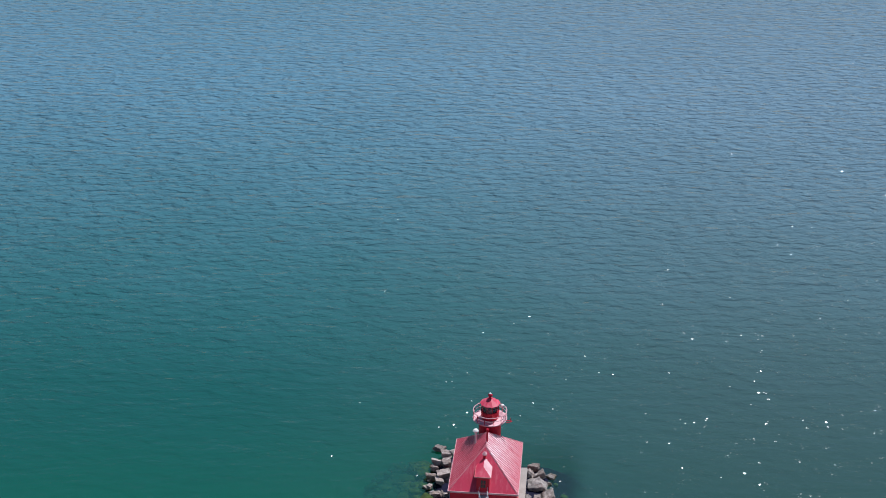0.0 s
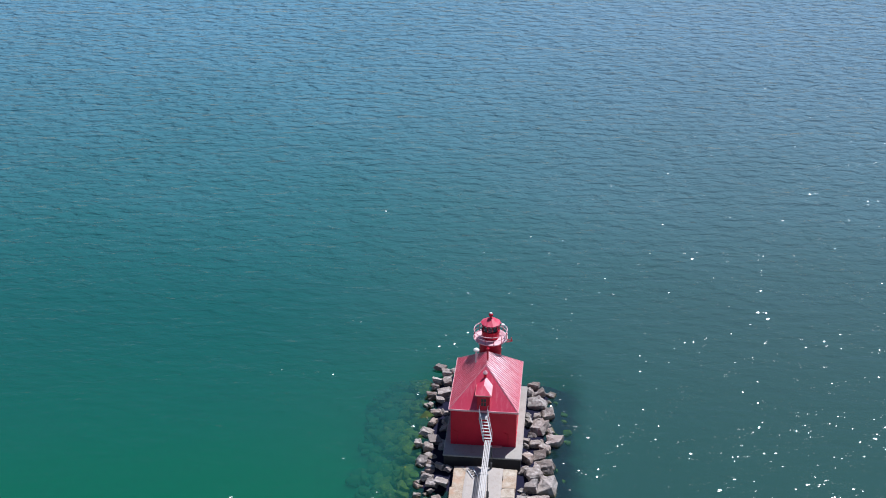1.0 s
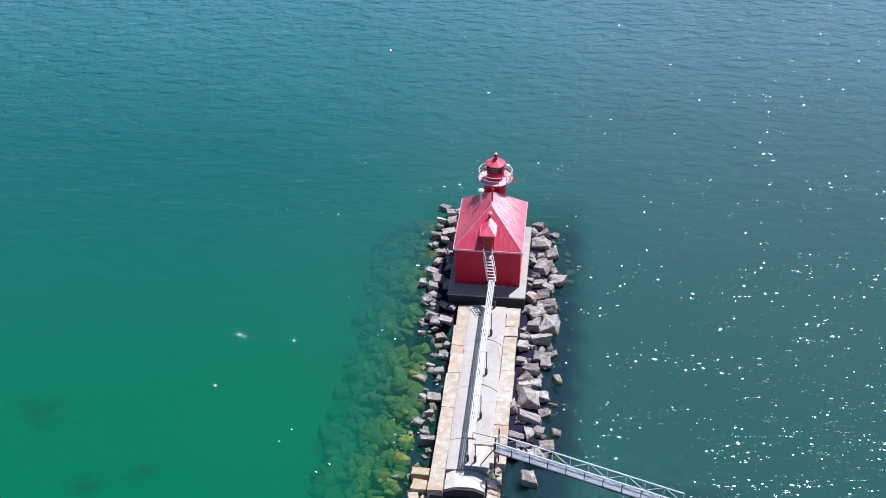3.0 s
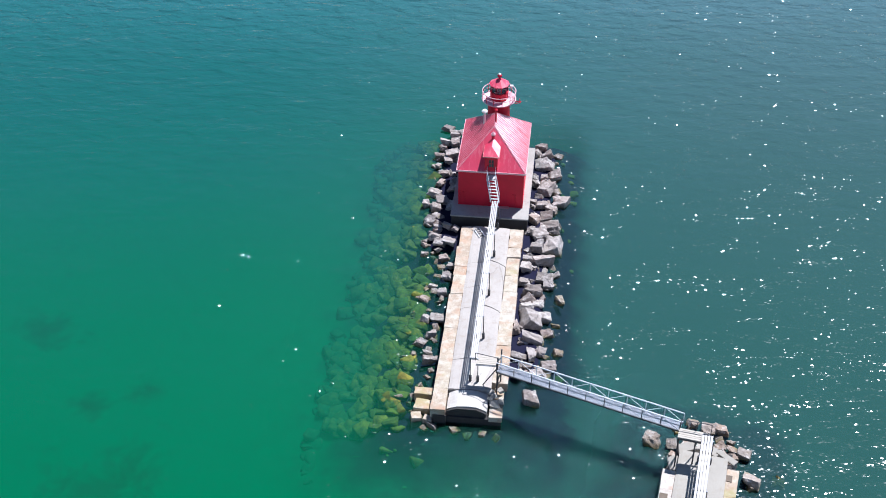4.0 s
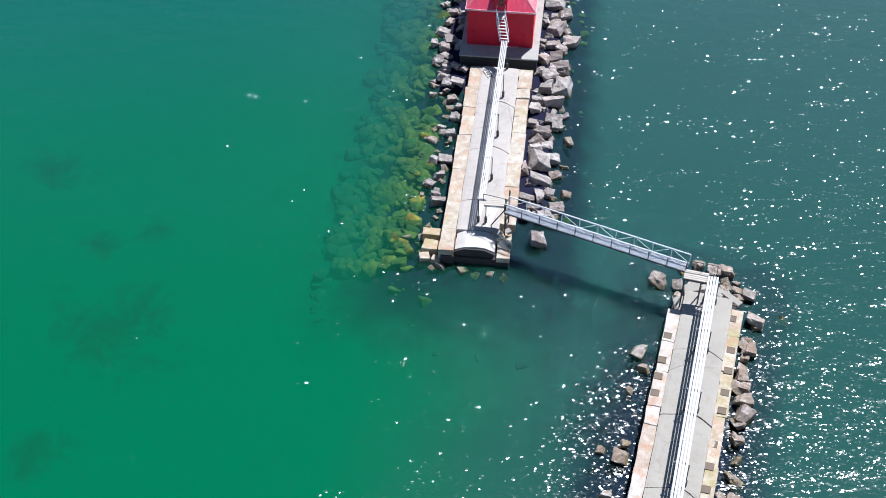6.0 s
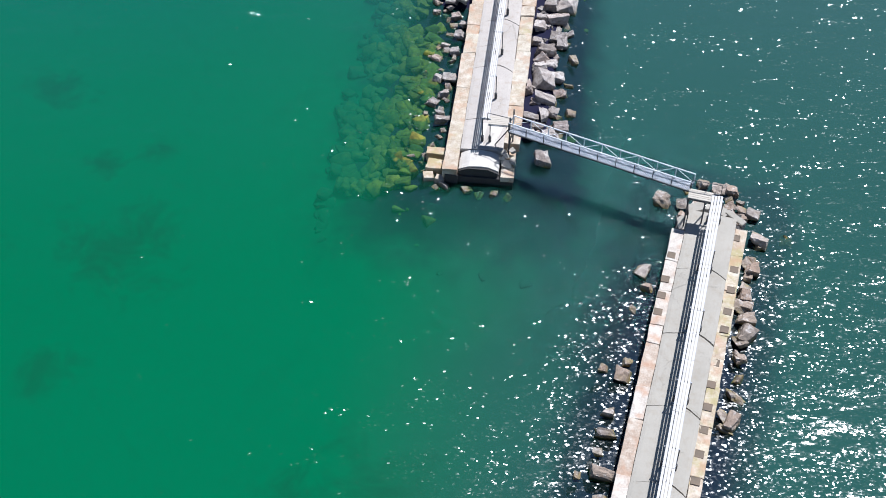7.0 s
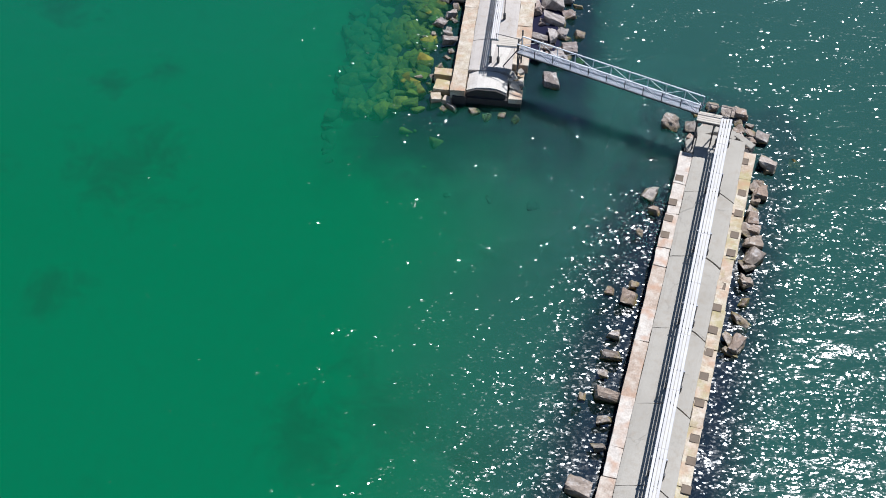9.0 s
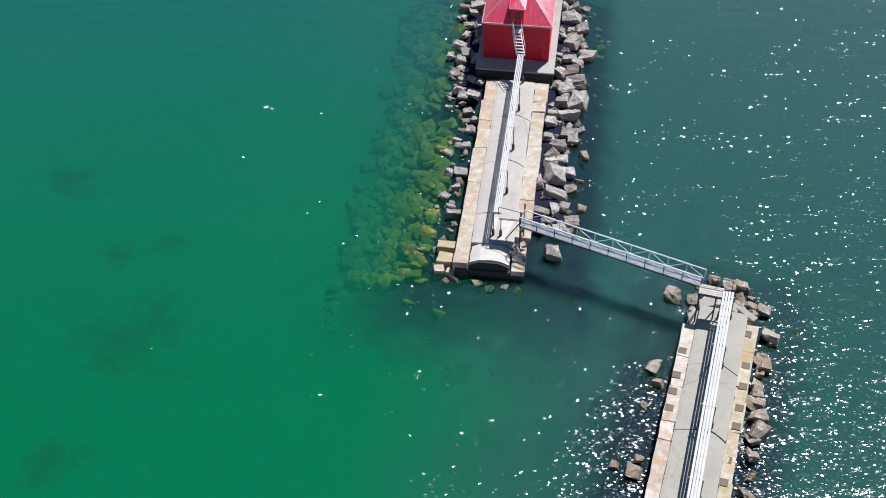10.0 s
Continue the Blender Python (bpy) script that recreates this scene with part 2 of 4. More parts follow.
def water_material():
    """Lake water: a murky body that lets shallow stones through, under a wind-rippled gloss."""
    n = Nodes("lake_water")
    co = n.coords(world_space=True)
    wind = radians(10)
    swell = n.noise(n.scaled(co, (0.11, 0.18, 1), wind), 1.0, 2, 0.5, 0.5)
    chop = n.noise(n.scaled(co, (0.30, 0.56, 1), wind - 0.2), 1.0, 2, 0.5, 0.4)
    # gusts: the small ripples come in patches
    gust = n.ramp(n.noise(n.scaled(co, (0.09, 0.22, 1), wind - 0.15), 1.0, 3, 0.6, 0.6), (0.38, 0.3), (0.60, 1.3))
    # waves thrown back by the piers steepen the ripples beside them
    def band(kx, ky, a, b_, c, d):
        falling = n.mix(1.0, 1.0, graded(n, co, c, d, kx, ky), "SUBTRACT")
        return n.mix(1.0, graded(n, co, a, b_, kx, ky), falling, "MULTIPLY")

    slap_b = n.mix(1.0, band(0.9636, -0.2672, -11.0, -4.0, 5.0, 9.0), n.mix(1.0, 1.0, graded(n, co, 60.0, 90.0, 0.0, 1.0), "SUBTRACT"), "MULTIPLY")
    slap_a = n.mix(1.0, band(0.9936, -0.1132, -16.5, -13.0, -10.5, -7.5), band(0.0, 1.0, 84.0, 92.0, 130.0, 140.0), "MULTIPLY")
    near_b = n.mix(1.0, band(0.9636, -0.2672, -24.0, -11.0, -4.0, 1.0), n.mix(1.0, 1.0, graded(n, co, 42.0, 68.0, 0.0, 1.0), "SUBTRACT"), "MULTIPLY")
    lively = n.mix(1.0, n.mix(1.0, slap_b, 1.4, "MULTIPLY"), n.mix(1.0, near_b, 1.1, "MULTIPLY"), "ADD")
    gust = n.mix(1.0, gust, n.mix(1.0, lively, 1.0, "ADD"), "MULTIPLY")
    gust = n.mix(1.0, gust, n.mix(1.0, slap_a, 0.7, "MULTIPLY"), "ADD")
    # the green shallows lie in the lee
    lee = n.add("MapRange")
    lee.inputs["To Min"].default_value, lee.inputs["To Max"].default_value = 0.72, 1.0
    n.link(graded(n, co, -18.0, 6.0, 1.0, 0.0), lee.inputs["Value"])
    gust = n.mix(1.0, gust, lee.outputs[0], "MULTIPLY")
    # and so does the sheltered water between the piers
    murky = n.mix(1.0, band(1.0, 0.0, -4.0, 3.0, 18.0, 25.0), band(0.0, 1.0, 64.0, 72.0, 88.0, 95.0), "MULTIPLY")
    gust = n.mix(1.0, gust, n.mix(1.0, 1.0, n.mix(1.0, murky, 0.4, "MULTIPLY"), "SUBTRACT"), "MULTIPLY")
    normal = None
    # the open lake is rougher than the water round the piers
    far = graded(n, co, 70.0, 230.0, 0.0, 1.0)
    open_lake = n.add("MapRange")
    open_lake.inputs["To Min"].default_value, open_lake.inputs["To Max"].default_value = 1.0, 2.0
    n.link(far, open_lake.inputs["Value"])
    wavelet = n.noise(n.scaled(co, (0.62, 1.35, 1), wind - 0.1), 1.0, 2, 0.5, 0.4)
    for height, distance in ((swell, 0.28), (chop, 0.14), (wavelet, 0.06)):
        b = n.add("Bump", Strength=1.0, Distance=distance)
        grown = n.add("Math")
        grown.operation = "MULTIPLY"
        n.link(height, grown.inputs[0])
        n.link(open_lake.outputs[0], grown.inputs[1])
        n.link(grown.outputs[0], b.inputs["Height"])
        if normal is not None:
            n.link(normal, b.inputs["Normal"])
        normal = b.outputs[0]
    # small wavelet facets, each with a slope of its own, a few of them steep
    cells = n.add("TexVoronoi", Scale=1.0, Randomness=1.0)
    bent = n.add("VectorMath")
    bent.operation = "MULTIPLY_ADD"
    bent.inputs[1].default_value = (0.16, 0.10, 0.0)
    wander = n.add("TexNoise", Scale=1.9, Detail=3.0)
    n.link(co, wander.inputs["Vector"])
    n.link(wander.outputs["Color"], bent.inputs[0])
    n.link(co, bent.inputs[2])
    n.link(n.scaled(bent.outputs[0], (4.5, 6.0, 0.0), wind), cells.inputs["Vector"])
    centred = n.add("VectorMath")
    centred.operation = "SUBTRACT"
    centred.inputs[1].default_value = (0.5, 0.5, 0.5)
    n.link(cells.outputs["Color"], centred.inputs[0])
    flat = n.add("VectorMath")
    flat.operation = "MULTIPLY"
    flat.inputs[1].default_value = (0.20, 0.265, 0.0)
    n.link(centred.outputs[0], flat.inputs[0])
    split = n.add("SeparateColor")
    n.link(cells.outputs["Color"], split.inputs[0])
    steep = n.ramp(split.outputs[2], (0.0, 0.7), (0.80, 1.0), (0.90, 1.7), (1.0, 2.8))
    facet = n.add("VectorMath")
    facet.operation = "MULTIPLY"
    ripples = n.add("TexVoronoi", Scale=1.0, Randomness=1.0)
    n.link(n.scaled(bent.outputs[0], (7.4, 10.0, 0.0), wind + 0.3), ripples.inputs["Vector"])
    small = n.add("VectorMath")
    small.operation = "SUBTRACT"
    small.inputs[1].default_value = (0.5, 0.5, 0.5)
    n.link(ripples.outputs["Color"], small.inputs[0])
    both = n.add("VectorMath")
    both.operation = "MULTIPLY_ADD"
    both.inputs[1].default_value = (0.035, 0.045, 0.0)
    n.link(small.outputs[0], both.inputs[0])
    n.link(flat.outputs[0], both.inputs[2])
    n.link(both.outputs[0], facet.inputs[0])
    calm = n.add("MapRange")
    calm.inputs["To Min"].default_value, calm.inputs["To Max"].default_value = 1.0, 0.45
    n.link(graded(n, co, 170.0, 300.0, 0.0, 1.0), calm.inputs["Value"])
    n.link(n.mix(1.0, n.mix(1.0, steep, gust, "MULTIPLY"), calm.outputs[0], "MULTIPLY"), facet.inputs[1])
    tilted = n.add("VectorMath")
    tilted.operation = "ADD"
    n.link(normal, tilted.inputs[0])
    n.link(facet.outputs[0], tilted.inputs[1])
    unit = n.add("VectorMath")
    unit.operation = "NORMALIZE"
    n.link(tilted.outputs[0], unit.inputs[0])
    gloss = n.add("BsdfGlossy")
    # the slapping waves carry finer ripples still
    fine_ripples = n.mix(1.0, n.mix(1.0, slap_b, 0.09, "MULTIPLY"), n.mix(1.0, near_b, 0.05, "MULTIPLY"), "ADD")
    n.link(n.mix(1.0, fine_ripples, 0.106, "ADD"), gloss.inputs["Roughness"])
    n.link(unit.outputs[0], gloss.inputs["Normal"])
    fres = n.add("Fresnel", IOR=1.33)
    n.link(normal, fres.inputs["Normal"])
    diffuse = n.add("BsdfDiffuse")
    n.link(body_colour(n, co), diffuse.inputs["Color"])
    # light leaving the water through tilted wave faces
    faces = n.add("Bump", Strength=1.0, Distance=0.55)
    growth = n.add("MapRange")
    growth.inputs["To Min"].default_value, growth.inputs["To Max"].default_value = 0.2, 6.0
    n.link(graded(n, co, 100.0, 290.0, 0.0, 1.0), growth.inputs["Value"])
    rough_faces = n.add("Math")
    rough_faces.operation = "MULTIPLY"
    n.link(n.noise(n.scaled(co, (0.30, 0.56, 1), wind - 0.1), 1.0, 3, 0.5, 0.3), rough_faces.inputs[0])
    n.link(growth.outputs[0], rough_faces.inputs[1])
    n.link(rough_faces.outputs[0], faces.inputs["Height"])
    n.link(faces.outputs[0], diffuse.inputs["Normal"])
    # between the piers the light wanders metres through the murk before it leaves, so shadows lie soft
    murk = n.add("SubsurfaceScattering", Scale=1.0, Radius=(1.4, 2.6, 2.2))
    murk.falloff = "BURLEY"
    n.link(body_colour(n, co), murk.inputs["Color"])
    milk = n.add("MixShader")
    n.link(murky, milk.inputs[0])
    n.link(diffuse.outputs[0], milk.inputs[1])
    n.link(murk.outputs[0], milk.inputs[2])
    clear = n.add("BsdfTransparent")
    clear.inputs["Color"].default_value = (0.72, 0.94, 0.90, 1)
    cover = n.add("MapRange")
    cover.inputs["To Min"].default_value, cover.inputs["To Max"].default_value = 0.50, 0.9
    n.link(graded(n, co, 100.0, 190.0, 0.0, 1.0), cover.inputs["Value"])
    # over the rubble slopes the water is too shallow to look as milky
    shoal_a = n.mix(1.0, band(0.9936, -0.1132, -20.0, -13.0, 0.6, 4.5), band(0.0, 1.0, 76.0, 88.0, 132.0, 144.0), "MULTIPLY")
    shoal_b = n.mix(1.0, band(0.9636, -0.2672, -10.0, -2.5, 5.0, 8.5), n.mix(1.0, 1.0, graded(n, co, 66.0, 84.0, 0.0, 1.0), "SUBTRACT"), "MULTIPLY")
    shoal = n.mix(1.0, n.mix(1.0, n.mix(1.0, shoal_a, 0.34, "MULTIPLY"), n.mix(1.0, shoal_b, 0.46, "MULTIPLY"), "LIGHTEN"), 1.0, "MULTIPLY")
    body = n.add("MixShader")
    n.link(n.mix(1.0, n.mix(1.0, cover.outputs[0], shoal, "SUBTRACT"), n.mix(1.0, murky, 0.08, "MULTIPLY"), "ADD"), body.inputs[0])
    n.link(clear.outputs[0], body.inputs[1])
    n.link(milk.outputs[0], body.inputs[2])
    mixed = n.add("MixShader")
    n.link(fres.outputs[0], mixed.inputs[0])
    n.link(body.outputs[0], mixed.inputs[1])
    n.link(gloss.outputs[0], mixed.inputs[2])
    n.link(mixed.outputs[0], n.out.inputs["Surface"])
    return n.mat


WATER = water_material()


def bed_colour(n, co):
    weed = n.noise(co, 0.06, 4, 0.6, 0.8)
    grain = n.noise(co, 1.5, 5, 0.7)
    wob = n.noise(co, 0.22, 4, 0.65, 0.5)
    sand = n.mix(graded(n, co, -10.0, 14.0, 1.0, -0.10, 16.0), (0.004, 0.180, 0.080), (0.032, 0.108, 0.090))
    col = n.mix(n.ramp(weed, (0.60, 0.0), (0.74, 0.35)), sand, (0.012, 0.07, 0.035))
    # weed beds: centre and reach
    for x, y, reach in ((-31.0, 82.0, 8.0), (-42.0, 104.5, 4.5), (-46.0, 81.5, 4.5), (-29.5, 95.0, 2.6), (-36.0, 67.5, 4.0), (-6.0, 55.0, 7.5), (-13.0, 52.0, 6.0), (2.0, 51.0, 5.0), (-35.0, 93.0, 2.5)):
        dist = n.add("VectorMath")
        dist.operation = "DISTANCE"
        n.link(co, dist.inputs[0])
        dist.inputs[1].default_value = (x, y, -3.6)
        edge = n.add("Math")
        edge.operation = "MULTIPLY_ADD"
        edge.inputs[1].default_value = reach * 2.4
        n.link(wob, edge.inputs[0])
        n.link(dist.outputs["Value"], edge.inputs[2])
        inside = n.add("MapRange")
        inside.interpolation_type = "SMOOTHSTEP"
        inside.inputs["From Min"].default_value, inside.inputs["From Max"].default_value = reach * 2.2, reach * 1.0
        inside.inputs["To Max"].default_value = 0.9
        n.link(edge.outputs[0], inside.inputs["Value"])
        col = n.mix(inside.outputs[0], col, (0.010, 0.055, 0.028))
    return n.mix(n.ramp(grain, (0.4, 0.15), (0.6, 0.0)), col, (0.02, 0.10, 0.05))


def bed_material():
    n = Nodes("weedy_lake_bed")
    return n.done(bed_colour(n, n.coords(world_space=True)), 0.95, spec=0.1)


BED = bed_material()


def depth_fade(n, co, top, low):
    """How far the water's murk, painted into the colour, hides what lies at a depth: nothing at the top, all at the low
    mark.
    """
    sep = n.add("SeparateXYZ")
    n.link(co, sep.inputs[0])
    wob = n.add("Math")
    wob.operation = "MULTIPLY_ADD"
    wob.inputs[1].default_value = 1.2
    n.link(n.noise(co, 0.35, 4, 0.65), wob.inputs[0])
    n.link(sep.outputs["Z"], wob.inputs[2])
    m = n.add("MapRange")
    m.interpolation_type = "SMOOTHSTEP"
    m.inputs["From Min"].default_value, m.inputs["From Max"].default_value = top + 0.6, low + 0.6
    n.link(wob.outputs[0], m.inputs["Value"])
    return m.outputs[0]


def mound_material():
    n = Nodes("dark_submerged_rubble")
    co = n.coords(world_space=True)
    # dark rubble tone; its violet-blue carries the sky's reflection off the water
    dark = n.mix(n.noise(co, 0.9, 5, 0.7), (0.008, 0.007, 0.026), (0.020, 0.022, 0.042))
    # murk of the deeper water, painted as a fade into the bed colour
    col = n.mix(depth_fade(n, co, -1.7, -3.62), dark, bed_colour(n, co))
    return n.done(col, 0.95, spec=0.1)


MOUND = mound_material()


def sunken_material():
    """Algae-covered stone, its colour faded with depth in place of murky water above it."""
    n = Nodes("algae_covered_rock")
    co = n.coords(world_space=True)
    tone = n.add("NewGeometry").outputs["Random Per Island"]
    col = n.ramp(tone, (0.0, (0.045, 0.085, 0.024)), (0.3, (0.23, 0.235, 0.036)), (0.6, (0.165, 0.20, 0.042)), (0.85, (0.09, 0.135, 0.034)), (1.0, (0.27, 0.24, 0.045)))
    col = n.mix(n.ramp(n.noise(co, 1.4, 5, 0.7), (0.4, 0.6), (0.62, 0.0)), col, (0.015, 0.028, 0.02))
    col = n.mix(depth_fade(n, co, -0.6, -2.9), col, n.mix(0.6, (0.010, 0.05, 0.045), bed_colour(n, co)))
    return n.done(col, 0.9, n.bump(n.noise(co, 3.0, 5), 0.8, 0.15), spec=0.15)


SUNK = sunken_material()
POCKET = paint("iron_stained_recess", (0.17, 0.125, 0.09), (0.12, 0.095, 0.07), (0.24, 0.16, 0.10), 0.8)
PLANK = paint("bleached_white_planks", (0.56, 0.545, 0.535), (0.46, 0.445, 0.435), (0.30, 0.27, 0.24), 0.7, 0.6, 0.3)
PLANK_GREY = paint("grey_planks", (0.48, 0.44, 0.38), (0.40, 0.36, 0.31), (0.25, 0.22, 0.18), 0.8, 0.4, 0.3)
GRATING = paint("pale_blue_grey_grating", (0.24, 0.26, 0.31), (0.18, 0.20, 0.24), (0.26, 0.25, 0.25), 0.5)


def glass_material():
    n = Nodes("lantern_glass")
    n.done((0.10, 0.12, 0.15), 0.06, spec=0.8)
    n.bsdf.inputs["Transmission Weight"].default_value = 0.55
    n.bsdf.inputs["IOR"].default_value = 1.45
    return n.mat


GLASS = glass_material()
DARK_GLASS = paint("dark_window_glass", (0.03, 0.035, 0.04), (0.02, 0.024, 0.03), (0.06, 0.06, 0.06), 0.2)


# ---------------------------------------------------------------- mesh helpers
def mesh_object(name, bm, material, smooth=False):
    me = bpy.data.meshes.new(name)
    bm.normal_update()
    bm.to_mesh(me)
    bm.free()
    me.materials.append(material)
    if smooth:
        for p in me.polygons:
            p.use_smooth = True
    return new(name, me)


def part(name, bm, material, parent, label="", smooth=False):
    ob = mesh_object(name, bm, material, smooth)
    ob.parent = parent
    if label:
        ob["label"] = label
    return ob


def shared(name, me, parent, m):
    """One more piece on a mesh that is there already."""
    ob = new(name, me)
    ob.parent = parent
    ob.matrix_local = m
    return ob


def thing(name, label, category, m=None, group="", kind=""):
    ob = new(name)
    ob.empty_display_size = 0.3
    if m is not None:
        ob.matrix_world = m
    return tagged(ob, label, category, group, kind)


def box(bm, x0, x1, y0, y1, z0, z1, bevel=0.0):
    vs = [bm.verts.new(p) for p in ((x0, y0, z0), (x1, y0, z0), (x1, y1, z0), (x0, y1, z0), (x0, y0, z1), (x1, y0, z1), (x1, y1, z1), (x0, y1, z1))]
    fs = [bm.faces.new([vs[i] for i in q]) for q in ((3, 2, 1, 0), (4, 5, 6, 7), (0, 1, 5, 4), (1, 2, 6, 5), (2, 3, 7, 6), (3, 0, 4, 7))]
    if bevel:
        edges = list({e for f in fs for e in f.edges})
        bmesh.ops.bevel(bm, geom=edges, offset=bevel, segments=1, affect="EDGES")
    return bm


def boxes(*args, bevel=0.0):
    bm = bmesh.new()
    for a in args:
        box(bm, *a, bevel=bevel)
    return bm


def prism(bm, outline, y0, y1):
    """A profile in x and z, drawn counter-clockwise as seen from -y, pulled along y."""
    a = [bm.verts.new((x, y0, z)) for x, z in outline]
    b = [bm.verts.new((x, y1, z)) for x, z in outline]
    bm.faces.new(a)
    bm.faces.new(b[::-1])
    for i in range(len(a)):
        j = (i + 1) % len(a)
        bm.faces.new((a[j], a[i], b[i], b[j]))
    bmesh.ops.recalc_face_normals(bm, faces=bm.faces[:])
    return bm


def bar(bm, a, b, r, sides=6):
    """A round or square bar from a to b."""
    a, b = Vector(a), Vector(b)
    way = b - a
    turn = way.to_track_quat("Z", "Y").to_matrix().to_4x4()
    m = Matrix.Translation((a + b) / 2) @ turn
    if sides == 4:
        m = m @ pose(0, 0, 0, 0, 0, 45)
    bmesh.ops.create_cone(bm, cap_ends=True, segments=sides, radius1=r, radius2=r, depth=way.length, matrix=m)
    return bm


def bars(pairs, r, sides=6):
    bm = bmesh.new()
    for a, b in pairs:
        bar(bm, a, b, r, sides)
    return bm


def lathe(bm, profile, sides=24, caps=True):
    """A profile of (radius, height) turned round z."""
    rings = []
    for r, z in profile:
        rings.append([bm.verts.new((r * math.cos(2 * math.pi * i / sides), r * math.sin(2 * math.pi * i / sides), z)) for i in range(sides)])
    for a, b in zip(rings, rings[1:]):
        for i in range(sides):
            j = (i + 1) % sides
            bm.faces.new((a[i], a[j], b[j], b[i]))
    if caps:
        bm.faces.new(rings[0][::-1])
        bm.faces.new(rings[-1])
    return bm


def ring(bm, r, z, thick, sides=32):
    """A thin round hoop."""
    pts = [Vector((r * math.cos(2 * math.pi * i / sides), r * math.sin(2 * math.pi * i / sides), z)) for i in range(sides)]
    for i in range(sides):
        bar(bm, pts[i], pts[(i + 1) % sides], thick, 5)
    return bm


# ---------------------------------------------------------------- water and lake bed
def sheet(name, half, z, material, cuts=1):
    bm = bmesh.new()
    bmesh.ops.create_grid(bm, x_segments=cuts, y_segments=cuts, size=half)
    ob = mesh_object(name, bm, material)
    ob.location.z = z
    return ob


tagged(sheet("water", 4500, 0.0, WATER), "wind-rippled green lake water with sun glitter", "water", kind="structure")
tagged(sheet("lake_bed", 4500, -3.6, BED), "weedy green lake bed under shallow water", "lake bed", kind="structure")

# frames of the two piers: x across, y along away from the shore, z above the water
PIER_A = pose(2.43, 86.6, 0, 0, 0, -6.5)
PIER_B = pose(14.94, 46.11, 0, 0, 0, -15.5)


# reaches overlap under the footbridge, where dark rubble helps form its soft shadow
MOUND_A = (-8.5, 7.8, -2.5, 49.0, 13.0, 7.0, 12.0, 7.0, 3.0)
MOUND_B = (-7.0, 4.8, -30.0, 40.0, 8.0, 5.0, 6.0, 13.0, 8.0)


def mound_height(u, v, shape):
    """Depth of the rubble slope: shallow beside the pier, falling to the lake bed at its reach."""
    u0, u1, v0, v1, left, right, near, far_, seed = shape
    du = max((u0 - u) / left, (u - u1) / right, 0.0)
    dv = max((v0 - v) / near, (v - v1) / far_, 0.0)
    far = math.hypot(du, dv)
    inner = min(1.0, max(0.0, -4.0 - u if u < 0 else u - 4.0) / 5.0)
    ease = 1 - (1 - min(1.0, far)) ** 2
    z = (1 - ease) * (-0.45 - 0.7 * inner) - 3.64 * ease + 0.8 * (1 - min(1.0, far)) * noise.noise(Vector((u * 0.45, v * 0.45, seed)))
    # near-black core raised under the boulders, so their gaps read as deep shade
    core = 0.0
    if seed == 3.0:
        if u > 0:
            core = min(1.0, max(0.0, (7.3 - u) / 1.5)) * min(1.0, max(0.0, (v - 5.5) / 2.0), max(0.0, (49.0 - v) / 2.0))
        else:
            core = min(1.0, max(0.0, (u + 8.0) / 1.5)) * min(1.0, max(0.0, (v - 25.0) / 2.0), max(0.0, (51.0 - v) / 2.0))
    return min(z, -0.3) * (1 - core) + (0.28 + 0.3 * noise.noise(Vector((u * 0.8, v * 0.8, seed)))) * core


def mound(name, m, shape):
    """The dark rubble slope that a pier stands on."""
    u0, u1, v0, v1, left, right, near, far_, seed = shape
    bm = bmesh.new()
    nx, ny = 44, 80
    a, b, c, d = u0 - left, u1 + right, v0 - near, v1 + far_
    grid = []
    for j in range(ny + 1):
        v = c + (d - c) * j / ny
        grid.append([bm.verts.new((a + (b - a) * i / nx, v, mound_height(a + (b - a) * i / nx, v, shape))) for i in range(nx + 1)])
    for j in range(ny):
        for i in range(nx):
            bm.faces.new((grid[j][i], grid[j][i + 1], grid[j + 1][i + 1], grid[j + 1][i]))
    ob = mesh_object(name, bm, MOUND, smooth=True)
    ob.matrix_world = m
    return tagged(ob, "dark submerged rubble slope under the pier", "rubble", kind="structure")


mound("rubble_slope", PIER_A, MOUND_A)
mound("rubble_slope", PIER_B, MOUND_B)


# ---------------------------------------------------------------- boulders
def boulder_hull(seed, flat):
    """An angular quarried block: the hull of a jittered box with knocked-off corners."""
    rng = random.Random(seed)
    bm = bmesh.new()
    skew = rng.uniform(-0.25, 0.25)
    for sx in (-1, 1):
        for sy in (-1, 1):
            for sz in (-1, 1):
                for _ in range(rng.choice((1, 1, 2))):
                    k = [rng.uniform(0.38, 1.0) for _ in range(3)]
                    z = 0.5 * flat * sz * k[2]
                    bm.verts.new((0.5 * sx * k[0] + skew * z, 0.5 * sy * k[1], z))
    hull = bmesh.ops.convex_hull(bm, input=bm.verts[:])
    bmesh.ops.delete(bm, geom=[v for v in hull["geom_interior"] if isinstance(v, bmesh.types.BMVert)], context="VERTS")
    bmesh.ops.dissolve_limit(bm, angle_limit=radians(12), verts=bm.verts[:], edges=bm.edges[:])
    return bm


